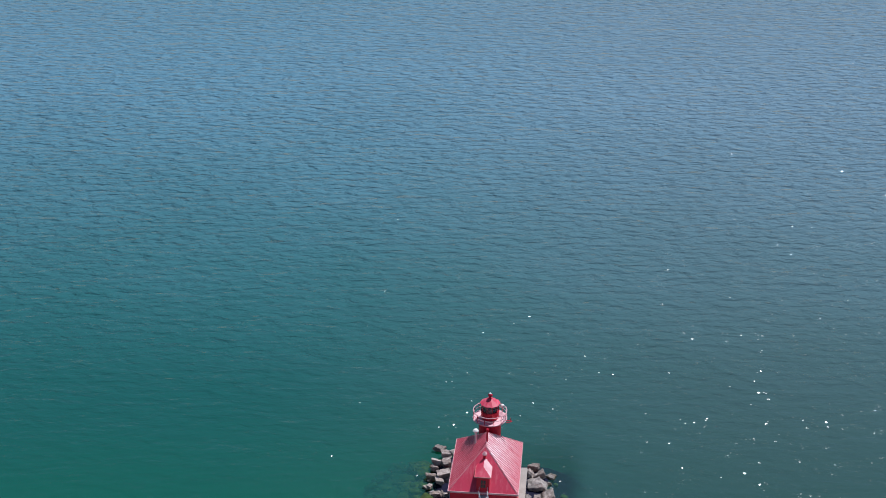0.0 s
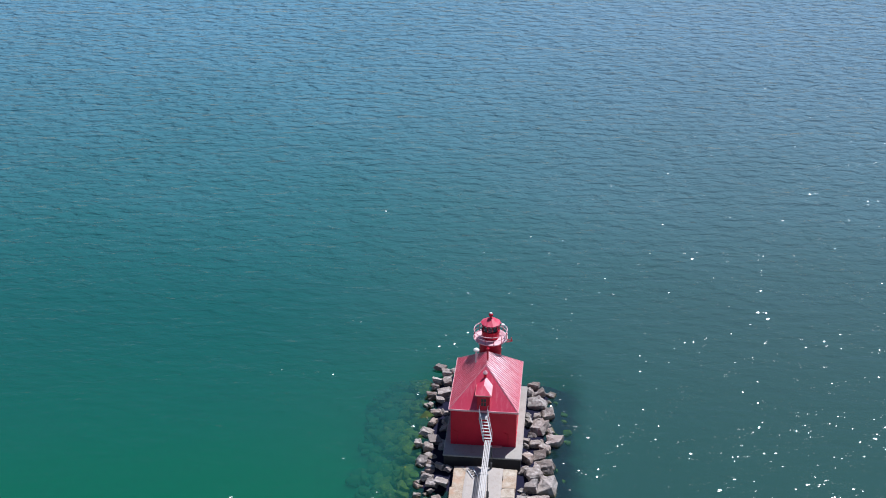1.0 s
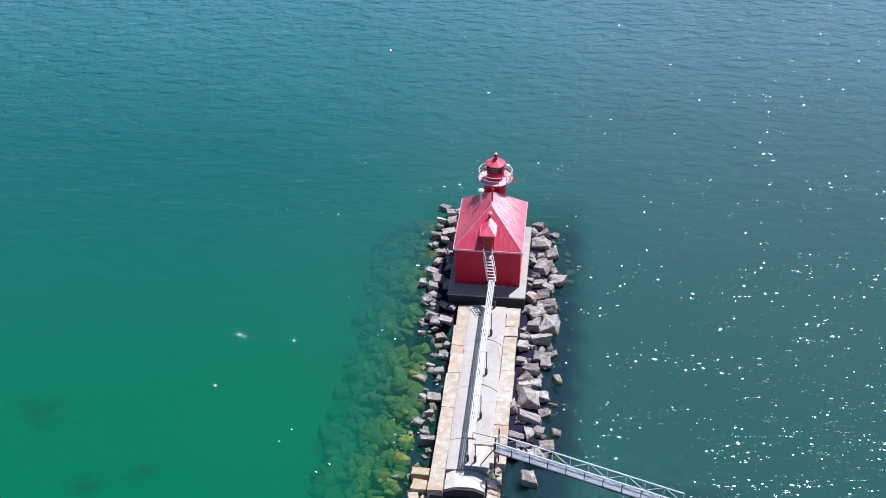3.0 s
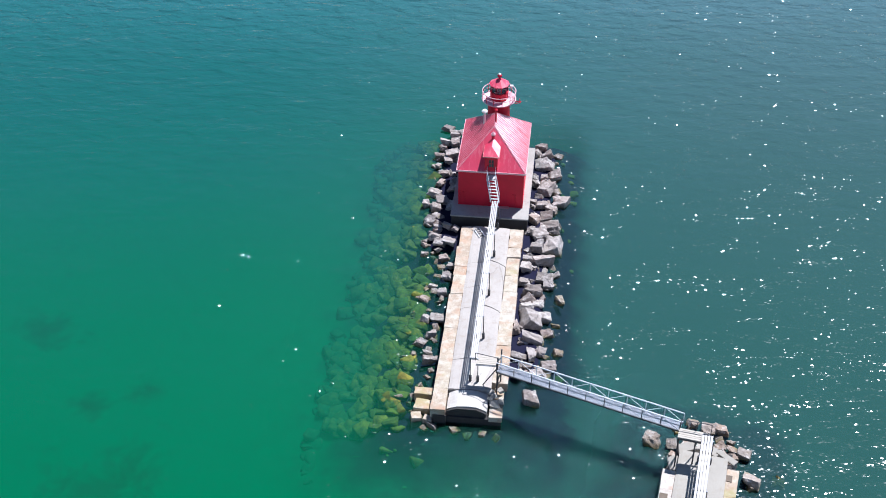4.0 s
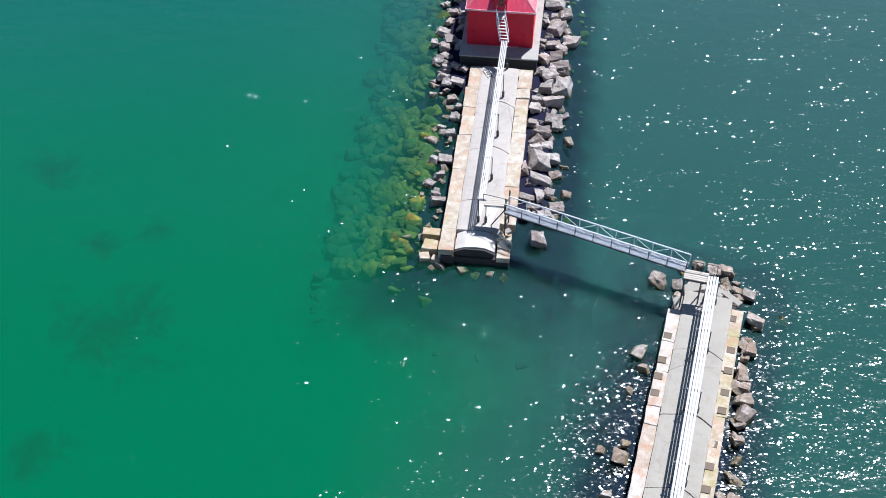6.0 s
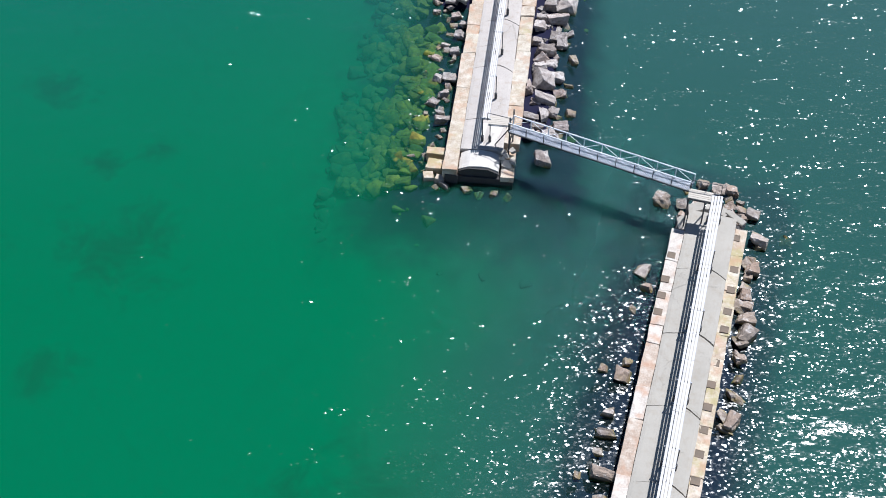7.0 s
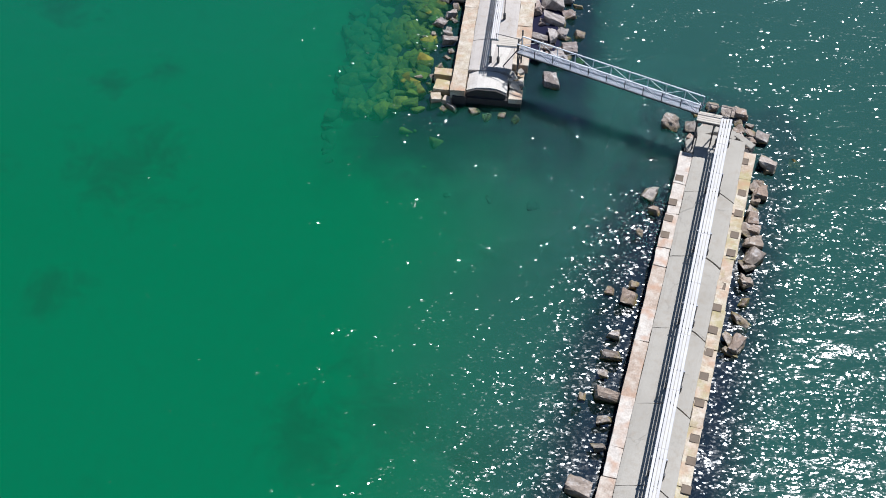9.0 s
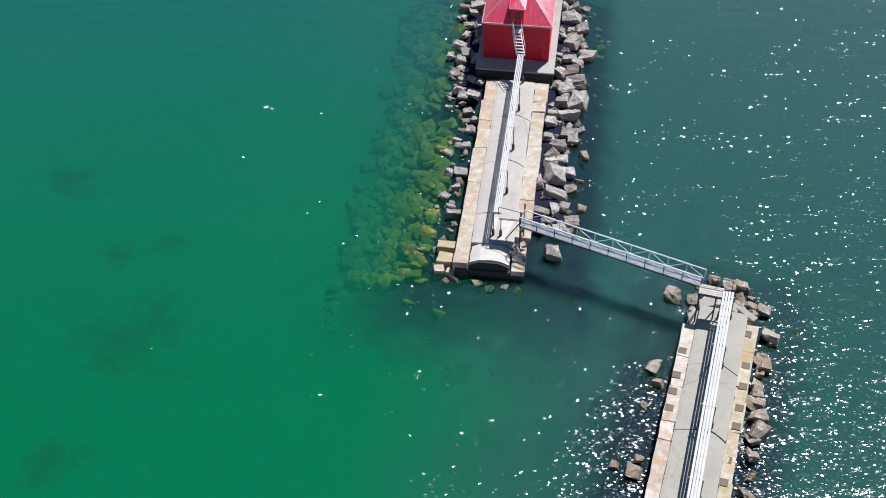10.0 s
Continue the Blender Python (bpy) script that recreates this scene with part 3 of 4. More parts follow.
def boulder_mesh(name, seed, material, flat):
    bm = boulder_hull(seed, flat)
    bmesh.ops.bevel(bm, geom=bm.edges[:], offset=0.018, segments=1, affect="EDGES")
    bmesh.ops.triangulate(bm, faces=bm.faces[:])
    # chipped, uneven faces
    for _ in range(2):
        bmesh.ops.subdivide_edges(bm, edges=[e for e in bm.edges if e.calc_length() > 0.2], cuts=1)
        bmesh.ops.triangulate(bm, faces=bm.faces[:])
    for v in bm.verts:
        v.co += v.co.normalized() * (0.09 * noise.noise(v.co * 3.0 + Vector((seed, 0, 0))) + 0.07 * noise.noise(v.co * 8.0 + Vector((0, seed, 0))))
    bmesh.ops.triangulate(bm, faces=bm.faces[:])
    me = bpy.data.meshes.new(name)
    bm.to_mesh(me)
    bm.free()
    me.materials.append(material)
    return me


BOULDERS = [boulder_mesh("boulder", 100 + i, RIPRAP, random.Random(i).uniform(0.55, 0.9)) for i in range(18)]
WASHED_BOULDERS = [boulder_mesh("boulder", 140 + i, WASHED, random.Random(40 + i).uniform(0.55, 0.9)) for i in range(10)]
rock_rng = random.Random(5)
RIP_A, RIP_B = "riprap along the lighthouse pier", "riprap along the walkway pier"
DRY, WET, MOSSY = "grey angular riprap boulder heaped beside the pier", "wet dark boulder lapped by the lake beside the pier", "half-sunk boulder with yellow algae in the water"


def boulder(frame_of, u, v, size, z, group, label="", wide=None, deep=None):
    """One loose rock; wide and deep give the size of a particular one."""
    r = rock_rng
    pool = WASHED_BOULDERS if group == RIP_B or label == MOSSY else BOULDERS
    ob = new("boulder", pool[r.randrange(len(pool))])
    if wide is None:
        turn, lean = r.uniform(0, 360), 34
        dims = (size * r.uniform(0.95, 1.55), size * r.uniform(0.8, 1.05), size * r.uniform(0.8, 1.1), 1)
    else:
        turn, lean = r.uniform(-22, 22) + r.choice((0, 180)), 20
        dims = (wide * 1.16, deep * 1.16, (wide + deep) * r.uniform(0.5, 0.68), 1)
    ob.matrix_world = frame_of @ pose(u, v, z, r.uniform(-lean, lean), r.uniform(-lean, lean), turn) @ Matrix.Diagonal(dims)
    label = label or (DRY if z > 0.45 else WET if z > 0.05 else MOSSY)
    return tagged(ob, label, "boulder", group)


# the large ones, as across, along, width, depth
RIGHT_FAR = [(5.1, 43.4, 2.0, 1.6), (6.4, 41.6, 1.6, 1.8), (5.1, 41.0, 1.1, 0.9), (5.5, 38.4, 1.9, 2.0), (4.3, 39.4, 0.9, 1.5), (7.3, 36.3, 1.9, 1.3), (5.0, 35.3, 1.5, 1.5), (6.3, 34.6, 1.7, 1.1), (4.4, 32.4, 1.5, 1.7), (5.9, 33.2, 1.3, 1.3),
             (6.3, 31.1, 2.1, 1.7), (7.0, 31.9, 0.8, 1.3), (5.2, 29.6, 1.7, 2.1), (6.9, 27.6, 2.1, 2.1), (5.0, 27.2, 1.9, 1.4), (4.3, 24.9, 1.6, 1.0), (6.0, 25.0, 2.2, 1.2), (4.6, 47.4, 1.4, 0.9), (5.2, 45.6, 1.6, 1.4)]
RIGHT_NEAR = [(4.1, 23.4, 1.6, 1.2), (3.9, 21.2, 1.0, 1.2), (5.0, 19.5, 2.6, 1.4), (6.0, 22.0, 1.4, 1.2), (6.6, 21.5, 1.1, 1.4), (4.5, 17.0, 1.9, 1.1), (5.7, 17.9, 1.2, 1.1), (5.1, 15.0, 1.8, 2.5), (6.3, 15.7, 1.5, 1.3), (3.5, 13.5, 1.2, 1.7),
              (5.4, 12.2, 2.5, 1.1), (6.4, 10.6, 1.3, 1.2), (5.4, 9.7, 0.8, 1.9), (4.1, 9.4, 1.7, 0.9), (7.1, 8.5, 1.9, 1.1), (7.2, 23.0, 1.2, 0.8), (5.1, 8.2, 0.9, 0.7), (6.3, 7.0, 1.7, 1.1), (5.8, 3.65, 1.6, 1.5)]
LEFT_FAR = [(-7.0, 33.8, 1.3, 1.3), (-6.3, 35.0, 1.3, 1.5), (-7.4, 36.6, 1.5, 1.1), (-8.1, 34.4, 1.0, 1.1), (-7.2, 31.2, 1.5, 1.3), (-6.2, 29.9, 1.1, 0.6), (-6.3, 27.9, 1.5, 0.8), (-5.8, 26.8, 1.0, 0.8), (-4.5, 26.9, 1.5, 1.0), (-5.1, 29.8, 1.1, 0.8), (-4.2, 29.4, 0.8, 0.8),
            (-6.5, 40.4, 1.3, 0.8), (-6.9, 38.7, 0.9, 1.1), (-6.5, 43.2, 0.9, 1.1), (-7.6, 42.2, 0.7, 0.8), (-7.6, 44.3, 1.6, 0.7), (-6.0, 44.4, 1.4, 1.4), (-7.3, 47.5, 1.2, 0.9), (-6.4, 49.1, 1.2, 0.9), (-6.0, 47.0, 1.4, 1.2), (-5.5, 49.6, 0.7, 1.9), (-7.4, 46.0, 0.9, 0.6), (-7.3, 50.7, 1.4, 1.2)]
LEFT_NEAR = [(-4.9, 24.6, 1.4, 0.9), (-4.1, 23.3, 0.9, 0.8), (-4.2, 21.5, 1.1, 1.0), (-5.6, 19.9, 1.0, 0.8), (-6.2, 17.8, 1.1, 0.9), (-4.5, 18.9, 1.2, 1.0), (-4.4, 14.6, 1.4, 1.1), (-5.7, 14.5, 1.1, 0.9), (-4.9, 12.1, 1.2, 0.8), (-5.7, 10.8, 1.4, 1.0), (-4.9, 9.3, 1.1, 0.7), (-4.6, 8.1, 1.3, 0.7)]
for u, v, w, d in RIGHT_FAR + RIGHT_NEAR:
    boulder(PIER_A, u, v, 0, 0.72 - 0.14 * (u - 4.0) + 0.12 * (w + d - 3.0), RIP_A, "", w, d)
for u, v, w, d in LEFT_FAR:
    boulder(PIER_A, u, v, 0, 0.62 + 0.16 * (u + 6.0), RIP_A, "", w, d)
for u, v, w, d in LEFT_NEAR:
    boulder(PIER_A, u, v, 0, 0.22 + 0.10 * (u + 5.0), RIP_A, "", w, d)


def fill(frame_of, u0, u1, v0, v1, step, size, z, group):
    """Smaller loose rock between the large ones, lower towards u1."""
    r = rock_rng
    v = v0
    while v < v1:
        n = max(1, int(abs(u1 - u0) / step))
        for i in range(n):
            f = (i + r.uniform(0.1, 0.9)) / n
            boulder(frame_of, u0 + (u1 - u0) * f, v + r.uniform(-0.5, 0.5) * step, size * r.uniform(0.65, 1.25), z[0] + (z[1] - z[0]) * f + r.uniform(-0.12, 0.12), group)
        v += step


fill(PIER_A, 3.8, 7.4, 6.5, 48.0, 1.3, 1.15, (0.4, -0.15), RIP_A)
fill(PIER_A, -5.1, -8.0, 25.5, 49.0, 1.25, 1.0, (0.45, -0.15), RIP_A)
fill(PIER_A, -4.0, -6.4, 1.0, 25.5, 1.25, 0.8, (0.1, -0.3), RIP_A)
fill(PIER_A, -5.2, -8.2, 1.0, 27.0, 1.5, 0.65, (0.0, -0.28), RIP_A)
fill(PIER_A @ pose(-4.6, 46.0, 0, 0, 0, -90), -0.8, 3.0, 0.0, 9.5, 1.5, 1.4, (0.45, -0.1), RIP_A)
fill(PIER_A @ pose(-4.4, 0.0, 0, 0, 0, -90), 0.1, 1.6, 0.3, 8.0, 1.2, 0.9, (0.05, -0.35), RIP_A)

HEAD_ROCKS = [(-5.9, 38.0, 1.5, 1.3), (-2.4, 41.0, 1.5, 1.3), (-0.9, 40.8, 1.5, 1.0), (0.3, 41.0, 1.3, 1.5), (2.5, 38.4, 1.3, 1.1), (0.4, 38.8, 1.3, 1.1), (3.4, 35.3, 1.7, 1.3), (3.4, 31.7, 1.4, 1.3), (3.1, 28.5, 1.2, 1.1), (1.3, 37.4, 1.7, 0.8),
              (3.2, 27.3, 1.4, 0.9), (3.6, 25.9, 1.9, 1.1), (3.7, 24.1, 1.7, 1.6), (3.5, 21.5, 1.1, 1.2), (3.6, 14.8, 1.3, 1.7)]
ISLETS = [(-6.0, 29.0, 1.4, 1.4), (-5.3, 27.2, 1.0, 0.7), (-5.6, 17.3, 1.4, 1.4), (-5.5, 18.6, 1.1, 0.9), (-7.3, 17.5, 0.7, 0.7), (-6.0, 13.2, 1.2, 0.7), (-5.9, 11.2, 1.8, 0.8), (-6.1, 24.4, 0.7, 0.7), (-5.5, 7.3, 1.8, 1.0), (-5.2, 5.1, 1.2, 0.6), (-5.7, -1.3, 2.1, 1.4), (-6.1, 9.3, 0.7, 0.8), (-7.3, 6.7, 0.6, 0.6),
          (-5.1, -3.4, 1.5, 1.2), (-5.0, -5.8, 1.2, 1.0), (-5.1, 2.6, 1.1, 0.7)]
for u, v, w, d in HEAD_ROCKS:
    boulder(PIER_B, u, v, 0, 0.34, RIP_B, "", w, d)
for u, v, w, d in ISLETS:
    boulder(PIER_B, u, v, 0, 0.16, RIP_B, "", w, d)
fill(PIER_B @ pose(-4.2, 35.0, 0, 0, 0, -90), -1.2, -5.6, 0.6, 6.6, 1.35, 1.0, (0.6, 0.05), RIP_B)
fill(PIER_B, 2.7, 4.0, 14.0, 36.0, 1.5, 1.15, (0.3, -0.2), RIP_B)
for u, v, w, d in ((8.0, 10.7, 0.8, 0.9), (7.9, 18.9, 0.9, 1.2), (7.6, 15.0, 1.0, 0.5)):
    boulder(PIER_A, u, v, 0, 0.0, RIP_A, MOSSY, w, d)
boulder(PIER_B, 6.0, 36.5, 1.3, -0.45, RIP_B, MOSSY)


def sunken_rocks(name, spots, seed):
    """Many algae-covered stones under the water, as one mesh."""
    rng = random.Random(seed)
    hulls = []
    for i in range(10):
        bm = boulder_hull(300 + i, 0.7)
        bmesh.ops.bevel(bm, geom=bm.edges[:], offset=0.05, segments=1, affect="EDGES")
        bmesh.ops.triangulate(bm, faces=bm.faces[:])
        bm.verts.index_update()
        hulls.append(([v.co.copy() for v in bm.verts], [[v.index for v in f.verts] for f in bm.faces]))
        bm.free()
    verts, faces = [], []
    for m, u, v, z, s in spots:
        pts, tris = hulls[rng.randrange(len(hulls))]
        t = m @ pose(u, v, z, rng.uniform(-20, 20), rng.uniform(-20, 20), rng.uniform(0, 360)) @ Matrix.Diagonal((s * rng.uniform(0.9, 1.5), s, s * rng.uniform(0.7, 1.0), 1))
        n = len(verts)
        verts += [t @ p for p in pts]
        faces += [[n + i for i in f] for f in tris]
    me = bpy.data.meshes.new(name)
    me.from_pydata(verts, [], faces)
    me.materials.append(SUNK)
    for p in me.polygons:
        p.use_smooth = True
    return tagged(new(name, me), "yellow-green algae-covered stones under clear shallow water", "submerged rocks", kind="stuff")


sink = random.Random(21)
spots = []
# strips: pier, how many, across from and to, along from and to, smallest and largest
for m, shape, count, ua, ub, va, vb, small, large in (
        (PIER_A, MOUND_A, 1250, -4.6, -15.2, -6, 50, 0.9, 2.0), (PIER_A, MOUND_A, 190, -11, 7, -9.0, -0.8, 0.9, 2.0), (PIER_A, MOUND_A, 14, 6.8, 9.0, 6, 46, 0.6, 1.1)):
    for _ in range(count):
        u, v, s = ua + (ub - ua) * sink.random() ** 0.9, sink.uniform(va, vb), sink.uniform(small, large)
        u0, u1, v0, v1, left, right, near, far_, seed = shape
        out = max((u0 - u) / left, (u - u1) / right, (v0 - v) / near, 0.0)
        if -0.8 < v and (-6.3 if v < 26 else -7.8) < u < 0:
            continue
        if out > 0.85 * sink.random() or noise.noise(Vector((u * 0.22, v * 0.22, 4.0))) < -0.28 * sink.random() - 0.16:
            continue
        spots.append((m, u, v, max(-3.6, mound_height(u, v, shape) - (1.15 if v < -0.8 else 0.0)) + 0.10 * s, s))
sunken_rocks("submerged_rocks", spots, 9)


# ---------------------------------------------------------------- piers
def slab_profile(u0, u1, top, arch=0.0):
    """Top of a crowned slab, across: flat in the middle, falling to the seams."""
    k = 0.10 + arch
    return [(u0, top - k - 0.05), (u0 + 0.3, top - k * 0.75), (u0 + 0.95, top - k * 0.18), (u0 + 1.6, top), (u1 - 1.6, top), (u1 - 0.95, top - k * 0.18), (u1 - 0.3, top - k * 0.75), (u1, top - k - 0.05)]


def joint_bend(x, u0, u1):
    """How far a joint runs ahead of its start at the left seam: up to the walkway's foot, then sharply back."""
    f = (x - u0) / (u1 - u0)
    return 0.75 * f / 0.66 if f < 0.66 else 0.75 - 0.95 * (f - 0.66) / 0.34


def rough_slab(u0, u1, v0, v1, top, low, arch, rng, bent):
    """A crowned slab with ragged, bent ends and worn edges."""
    bm = bmesh.new()
    n = 4
    rings = []
    for j in range(n + 1):
        f = j / n
        v = v0 + (v1 - v0) * f
        prof = slab_profile(u0 + rng.uniform(-0.03, 0.03), u1 + rng.uniform(-0.03, 0.03), top + rng.uniform(-0.004, 0.004), arch)
        end = 0.02 if j in (0, n) else 0.0
        row = []
        for x, z in prof:
            bend = joint_bend(x, u0, u1) * (bent[0] * (1 - f) + bent[1] * f)
            gap = 0.07 * (1 - 2 * f) * (1 if x > (u0 + u1) / 2 else 0.35) if end else 0.0
            y = v + rng.uniform(-end, end) + bend + gap
            row.append((bm.verts.new((x, y, z)), bm.verts.new((x, y, low))))
        rings.append(row)
    m = len(rings[0])
    for a, b in zip(rings, rings[1:]):
        for i in range(m - 1):
            bm.faces.new((a[i][0], a[i + 1][0], b[i + 1][0], b[i][0]))
            bm.faces.new((a[i][1], b[i][1], b[i + 1][1], a[i + 1][1]))
        bm.faces.new((a[0][1], a[0][0], b[0][0], b[0][1]))
        bm.faces.new((a[-1][0], a[-1][1], b[-1][1], b[-1][0]))
    for row in (rings[0], rings[-1]):
        for i in range(m - 1):
            bm.faces.new((row[i][0], row[i][1], row[i + 1][1], row[i + 1][0]))
    bmesh.ops.recalc_face_normals(bm, faces=bm.faces[:])
    return bm


def edge_stone(u0, u1, v0, v1, low, top, rng):
    """One dressed edge block with chipped corners."""
    bm = bmesh.new()
    box(bm, u0, u1, v0, v1, low, top)
    for v in bm.verts:
        if v.co.z > top - 0.01:
            v.co += Vector((rng.uniform(-0.05, 0.05), rng.uniform(-0.03, 0.03), rng.uniform(-0.07, 0.05)))
    bmesh.ops.bevel(bm, geom=bm.edges[:], offset=0.025, segments=1, affect="EDGES")
    # chipped outline
    long = [e for e in bm.edges if e.calc_length() > 0.7]
    bmesh.ops.subdivide_edges(bm, edges=long, cuts=3, use_grid_fill=True)
    for v in bm.verts:
        if v.co.z > top - 0.3:
            k = noise.noise(v.co * 1.7 + Vector((u0, v0, 7.0)))
            v.co += Vector((0.07 * noise.noise(v.co * 2.3), 0.02 * k, 0.05 * k))
    return bm


def pier(name, m, label, left, right, seam_l, seam_r, v0, v1, top, joints, drop, seed, deck, stones):
    """A rubble crib with a row of dressed edge stones on either side of crowned concrete slabs."""
    rng = random.Random(seed)
    base = thing(name, label, "pier", m, kind="structure")
    part("crib", boxes((left + 0.25, right - 0.25, v0 + 0.15, v1 - 0.15, -3.5, top - 1.05)), CONCRETE_DARK, base, "dark wet foundation")
    cuts = [v0 if name == "pier_2" else v0 + 2.9, *joints, v1]
    for i, (a, b) in enumerate(zip(cuts, cuts[1:])):
        ends = (0.0 if i == 0 else 1.0, 1.0 if b < v1 else 0.0)
        part("slab", rough_slab(seam_l, seam_r, a, b, top + rng.uniform(-0.025, 0.025), top - 1.1, -0.07, rng, ends), deck, base, "weathered concrete slab")
    for side, u0, u1 in (("l", left, seam_l), ("r", seam_r, right)):
        v = v0 + 0.05
        last = v1 - 0.5 if name == "pier_1" else v1 - (4.4 if side == "l" else 1.9)
        while v < last:
            length = min(rng.choice((1.6, 2.4, 3.2, 4.0, 4.8)) * rng.uniform(0.85, 1.15), v1 - v)
            du = rng.uniform(-0.07, 0.07)
            a, b = (u0 + du, u1 - 0.02) if side == "l" else (u0 + 0.02, u1 - du)
            crumbled = side == "r" and name == "pier_1" and v < 4.0
            if crumbled:
                length, b = min(length, 1.4), b - rng.uniform(0.1, 0.4)
            part("edge_stone", edge_stone(a, b, v + 0.008, v + length - 0.008, top - 1.25, top - drop + rng.uniform(-0.05, 0.04) - (rng.uniform(0.5, 0.9) if crumbled else 0.0), rng), LEDGE_LICHEN if crumbled else stones[side], base)
            v += length
    return base


pier_a = pier("pier_1", PIER_A, "concrete and limestone pier carrying the lighthouse", -3.48, 3.4, -2.12, 1.95, 0.0, 28.9, 1.8, [6.9, 14.7, 22.2], 0.14, 3, SANDY, {"l": LEDGE, "r": LEDGE})
pier_b = pier("pier_2", PIER_B, "concrete and limestone pier carrying a raised walkway", -4.3, 2.25, -3.15, 1.2, -30.0, 36.3, 1.6, [-23.2, -15.8, -8.4, -1.0, 6.4, 13.8, 21.45, 28.9], 0.16, 4, CONCRETE, {"l": LEDGE_PINK, "r": LEDGE_LICHEN})

# the near end of the first pier: a pale arched slab with a black, algae-stained face whose shade is also in the colour
ARCH = random.Random(41)
part("arched_slab", rough_slab(-2.03, 1.75, 0.55, 2.87, 1.82, 0.6, 0.36, ARCH, (0.0, 0.0)), PALE_CONCRETE, pier_a, "pale arched concrete slab at the pier end")
# thin facing added over the slab end to blacken its shaded side
bm = bmesh.new()
prism(bm, [(-2.0, -1.2), (1.7, -1.2), (1.7, 1.2), (1.3, 1.42), (0.75, 1.66), (-1.05, 1.66), (-1.65, 1.42), (-2.0, 1.2)], 0.36, 0.54)
part("end_face", bm, CONCRETE_DARK, pier_a, "black algae-stained slab end with its shade in the colour")
part("end_face", boxes((-3.3, -2.06, -0.06, 0.1, -1.2, 1.0), (1.76, 2.7, 0.3, 0.5, -1.2, 0.5)), CONCRETE_DARK, pier_a)
# broken pieces of the deck beside the walkway's last posts, and the crumbled corner under the bridge landing
for u0_, u1_, a_, b_, taper, lift in ((-0.75, 0.10, 3.5, 6.6, 0.15, 0.012), (0.35, 1.75, 3.3, 6.7, 0.75, 0.014)):
    bm = bmesh.new()
    box(bm, u0_, u1_, a_, b_, 1.5, 1.80 + lift)
    for q in bm.verts:
        if q.co.y < a_ + 0.1 and q.co.x > (u0_ + u1_) / 2:
            q.co.x -= taper
        q.co.x += ARCH.uniform(-0.06, 0.06)
        q.co.y += ARCH.uniform(-0.12, 0.12)
    bmesh.ops.bevel(bm, geom=bm.edges[:], offset=0.02, segments=1, affect="EDGES")
    part("deck_piece", bm, PALE_CONCRETE, pier_a, "pale broken piece of the deck")

# square bolt pockets left in the edge stones
SOCKETS = [(1.4, 34.0), (1.72, 30.2), (1.78, 27.8), (1.8, 25.3), (1.81, 23.3), (1.55, 19.6), (1.56, 17.3), (1.6, 15.0), (1.6, 12.75), (1.61, 10.4), (1.68, 7.9), (1.84, 4.65), (1.9, 2.65), (1.95, 0.2), (-3.86, 30.4), (-3.91, 27.5), (-3.92, 25.6), (-3.91, 23.7)]
bm = bmesh.new()
for sx, sy in ((-1, 0), (1, 0), (0, -1), (0, 1)):
    box(bm, -0.36 if sx <= 0 else 0.30, 0.36 if sx >= 0 else -0.30, -0.36 if sy <= 0 else 0.30, 0.36 if sy >= 0 else -0.30, -0.2, 0.016)
box(bm, -0.3, 0.3, -0.3, 0.3, -0.2, 0.004)
socket_mesh = None
for u, v in SOCKETS:
    if socket_mesh is None:
        ob = part("bolt_pocket", bm, POCKET, pier_b, "square dark iron-stained pocket in an edge stone")
        socket_mesh = ob.data
    else:
        ob = new("bolt_pocket", socket_mesh)
        ob.parent = pier_b
    ob.location = (u, v, 1.492)

# loose dressed blocks off the first pier's near corner
BLOCK = random.Random(8)
for u, v, w, l, z, rz, stuff in ((-4.55, 3.3, 1.7, 0.95, 0.55, 4, LEDGE), (-4.45, 1.7, 1.5, 1.35, 0.40, -3, LEDGE_LICHEN), (-4.9, 0.35, 1.0, 0.9, 0.15, 12, LEDGE_LICHEN), (-3.8, 0.1, 0.9, 0.7, 0.2, -14, LEDGE)):
    ob = mesh_object("stone_block", edge_stone(-w / 2, w / 2, -l / 2, l / 2, -1.2, 0.3, BLOCK), stuff)
    ob.matrix_world = PIER_A @ pose(u, v, z, BLOCK.uniform(-4, 4), BLOCK.uniform(-5, 5), rz)
    tagged(ob, "fallen dressed limestone block in the water beside the pier", "stone block", "fallen blocks at the pier corner")

# the broken head of the second pier: tipped slab pieces over rubble
HEAD = random.Random(14)
for u, v, w, l, z, rx, ry, rz in ((-2.6, 37.2, 1.5, 1.0, 1.1, 8, -9, 24), (-1.3, 37.3, 1.1, 0.9, 1.15, -7, 5, 5), (-0.2, 37.2, 1.2, 0.8, 1.0, 6, 8, -20), (1.1, 36.9, 1.9, 0.7, 0.85, 4, 14, -32), (-3.6, 35.2, 0.8, 1.6, 0.55, 5, -16, 8), (-3.7, 33.3, 0.7, 1.3, 0.35, -6, -10, -5)):
    bm = bmesh.new()
    box(bm, -w / 2, w / 2, -l / 2, l / 2, -0.4, 0.25)
    for q in bm.verts:
        q.co += Vector((HEAD.uniform(-0.2, 0.2), HEAD.uniform(-0.2, 0.2), HEAD.uniform(-0.05, 0.05)))
    bmesh.ops.bevel(bm, geom=bm.edges[:], offset=0.05, segments=1, affect="EDGES")
    ob = mesh_object("broken_slab", bm, CONCRETE)
    ob.matrix_world = PIER_B @ pose(u, v, z, rx, ry, rz)
    tagged(ob, "broken tilted concrete slab on rubble at the pier head", "concrete slab", "broken slabs at the pier head")
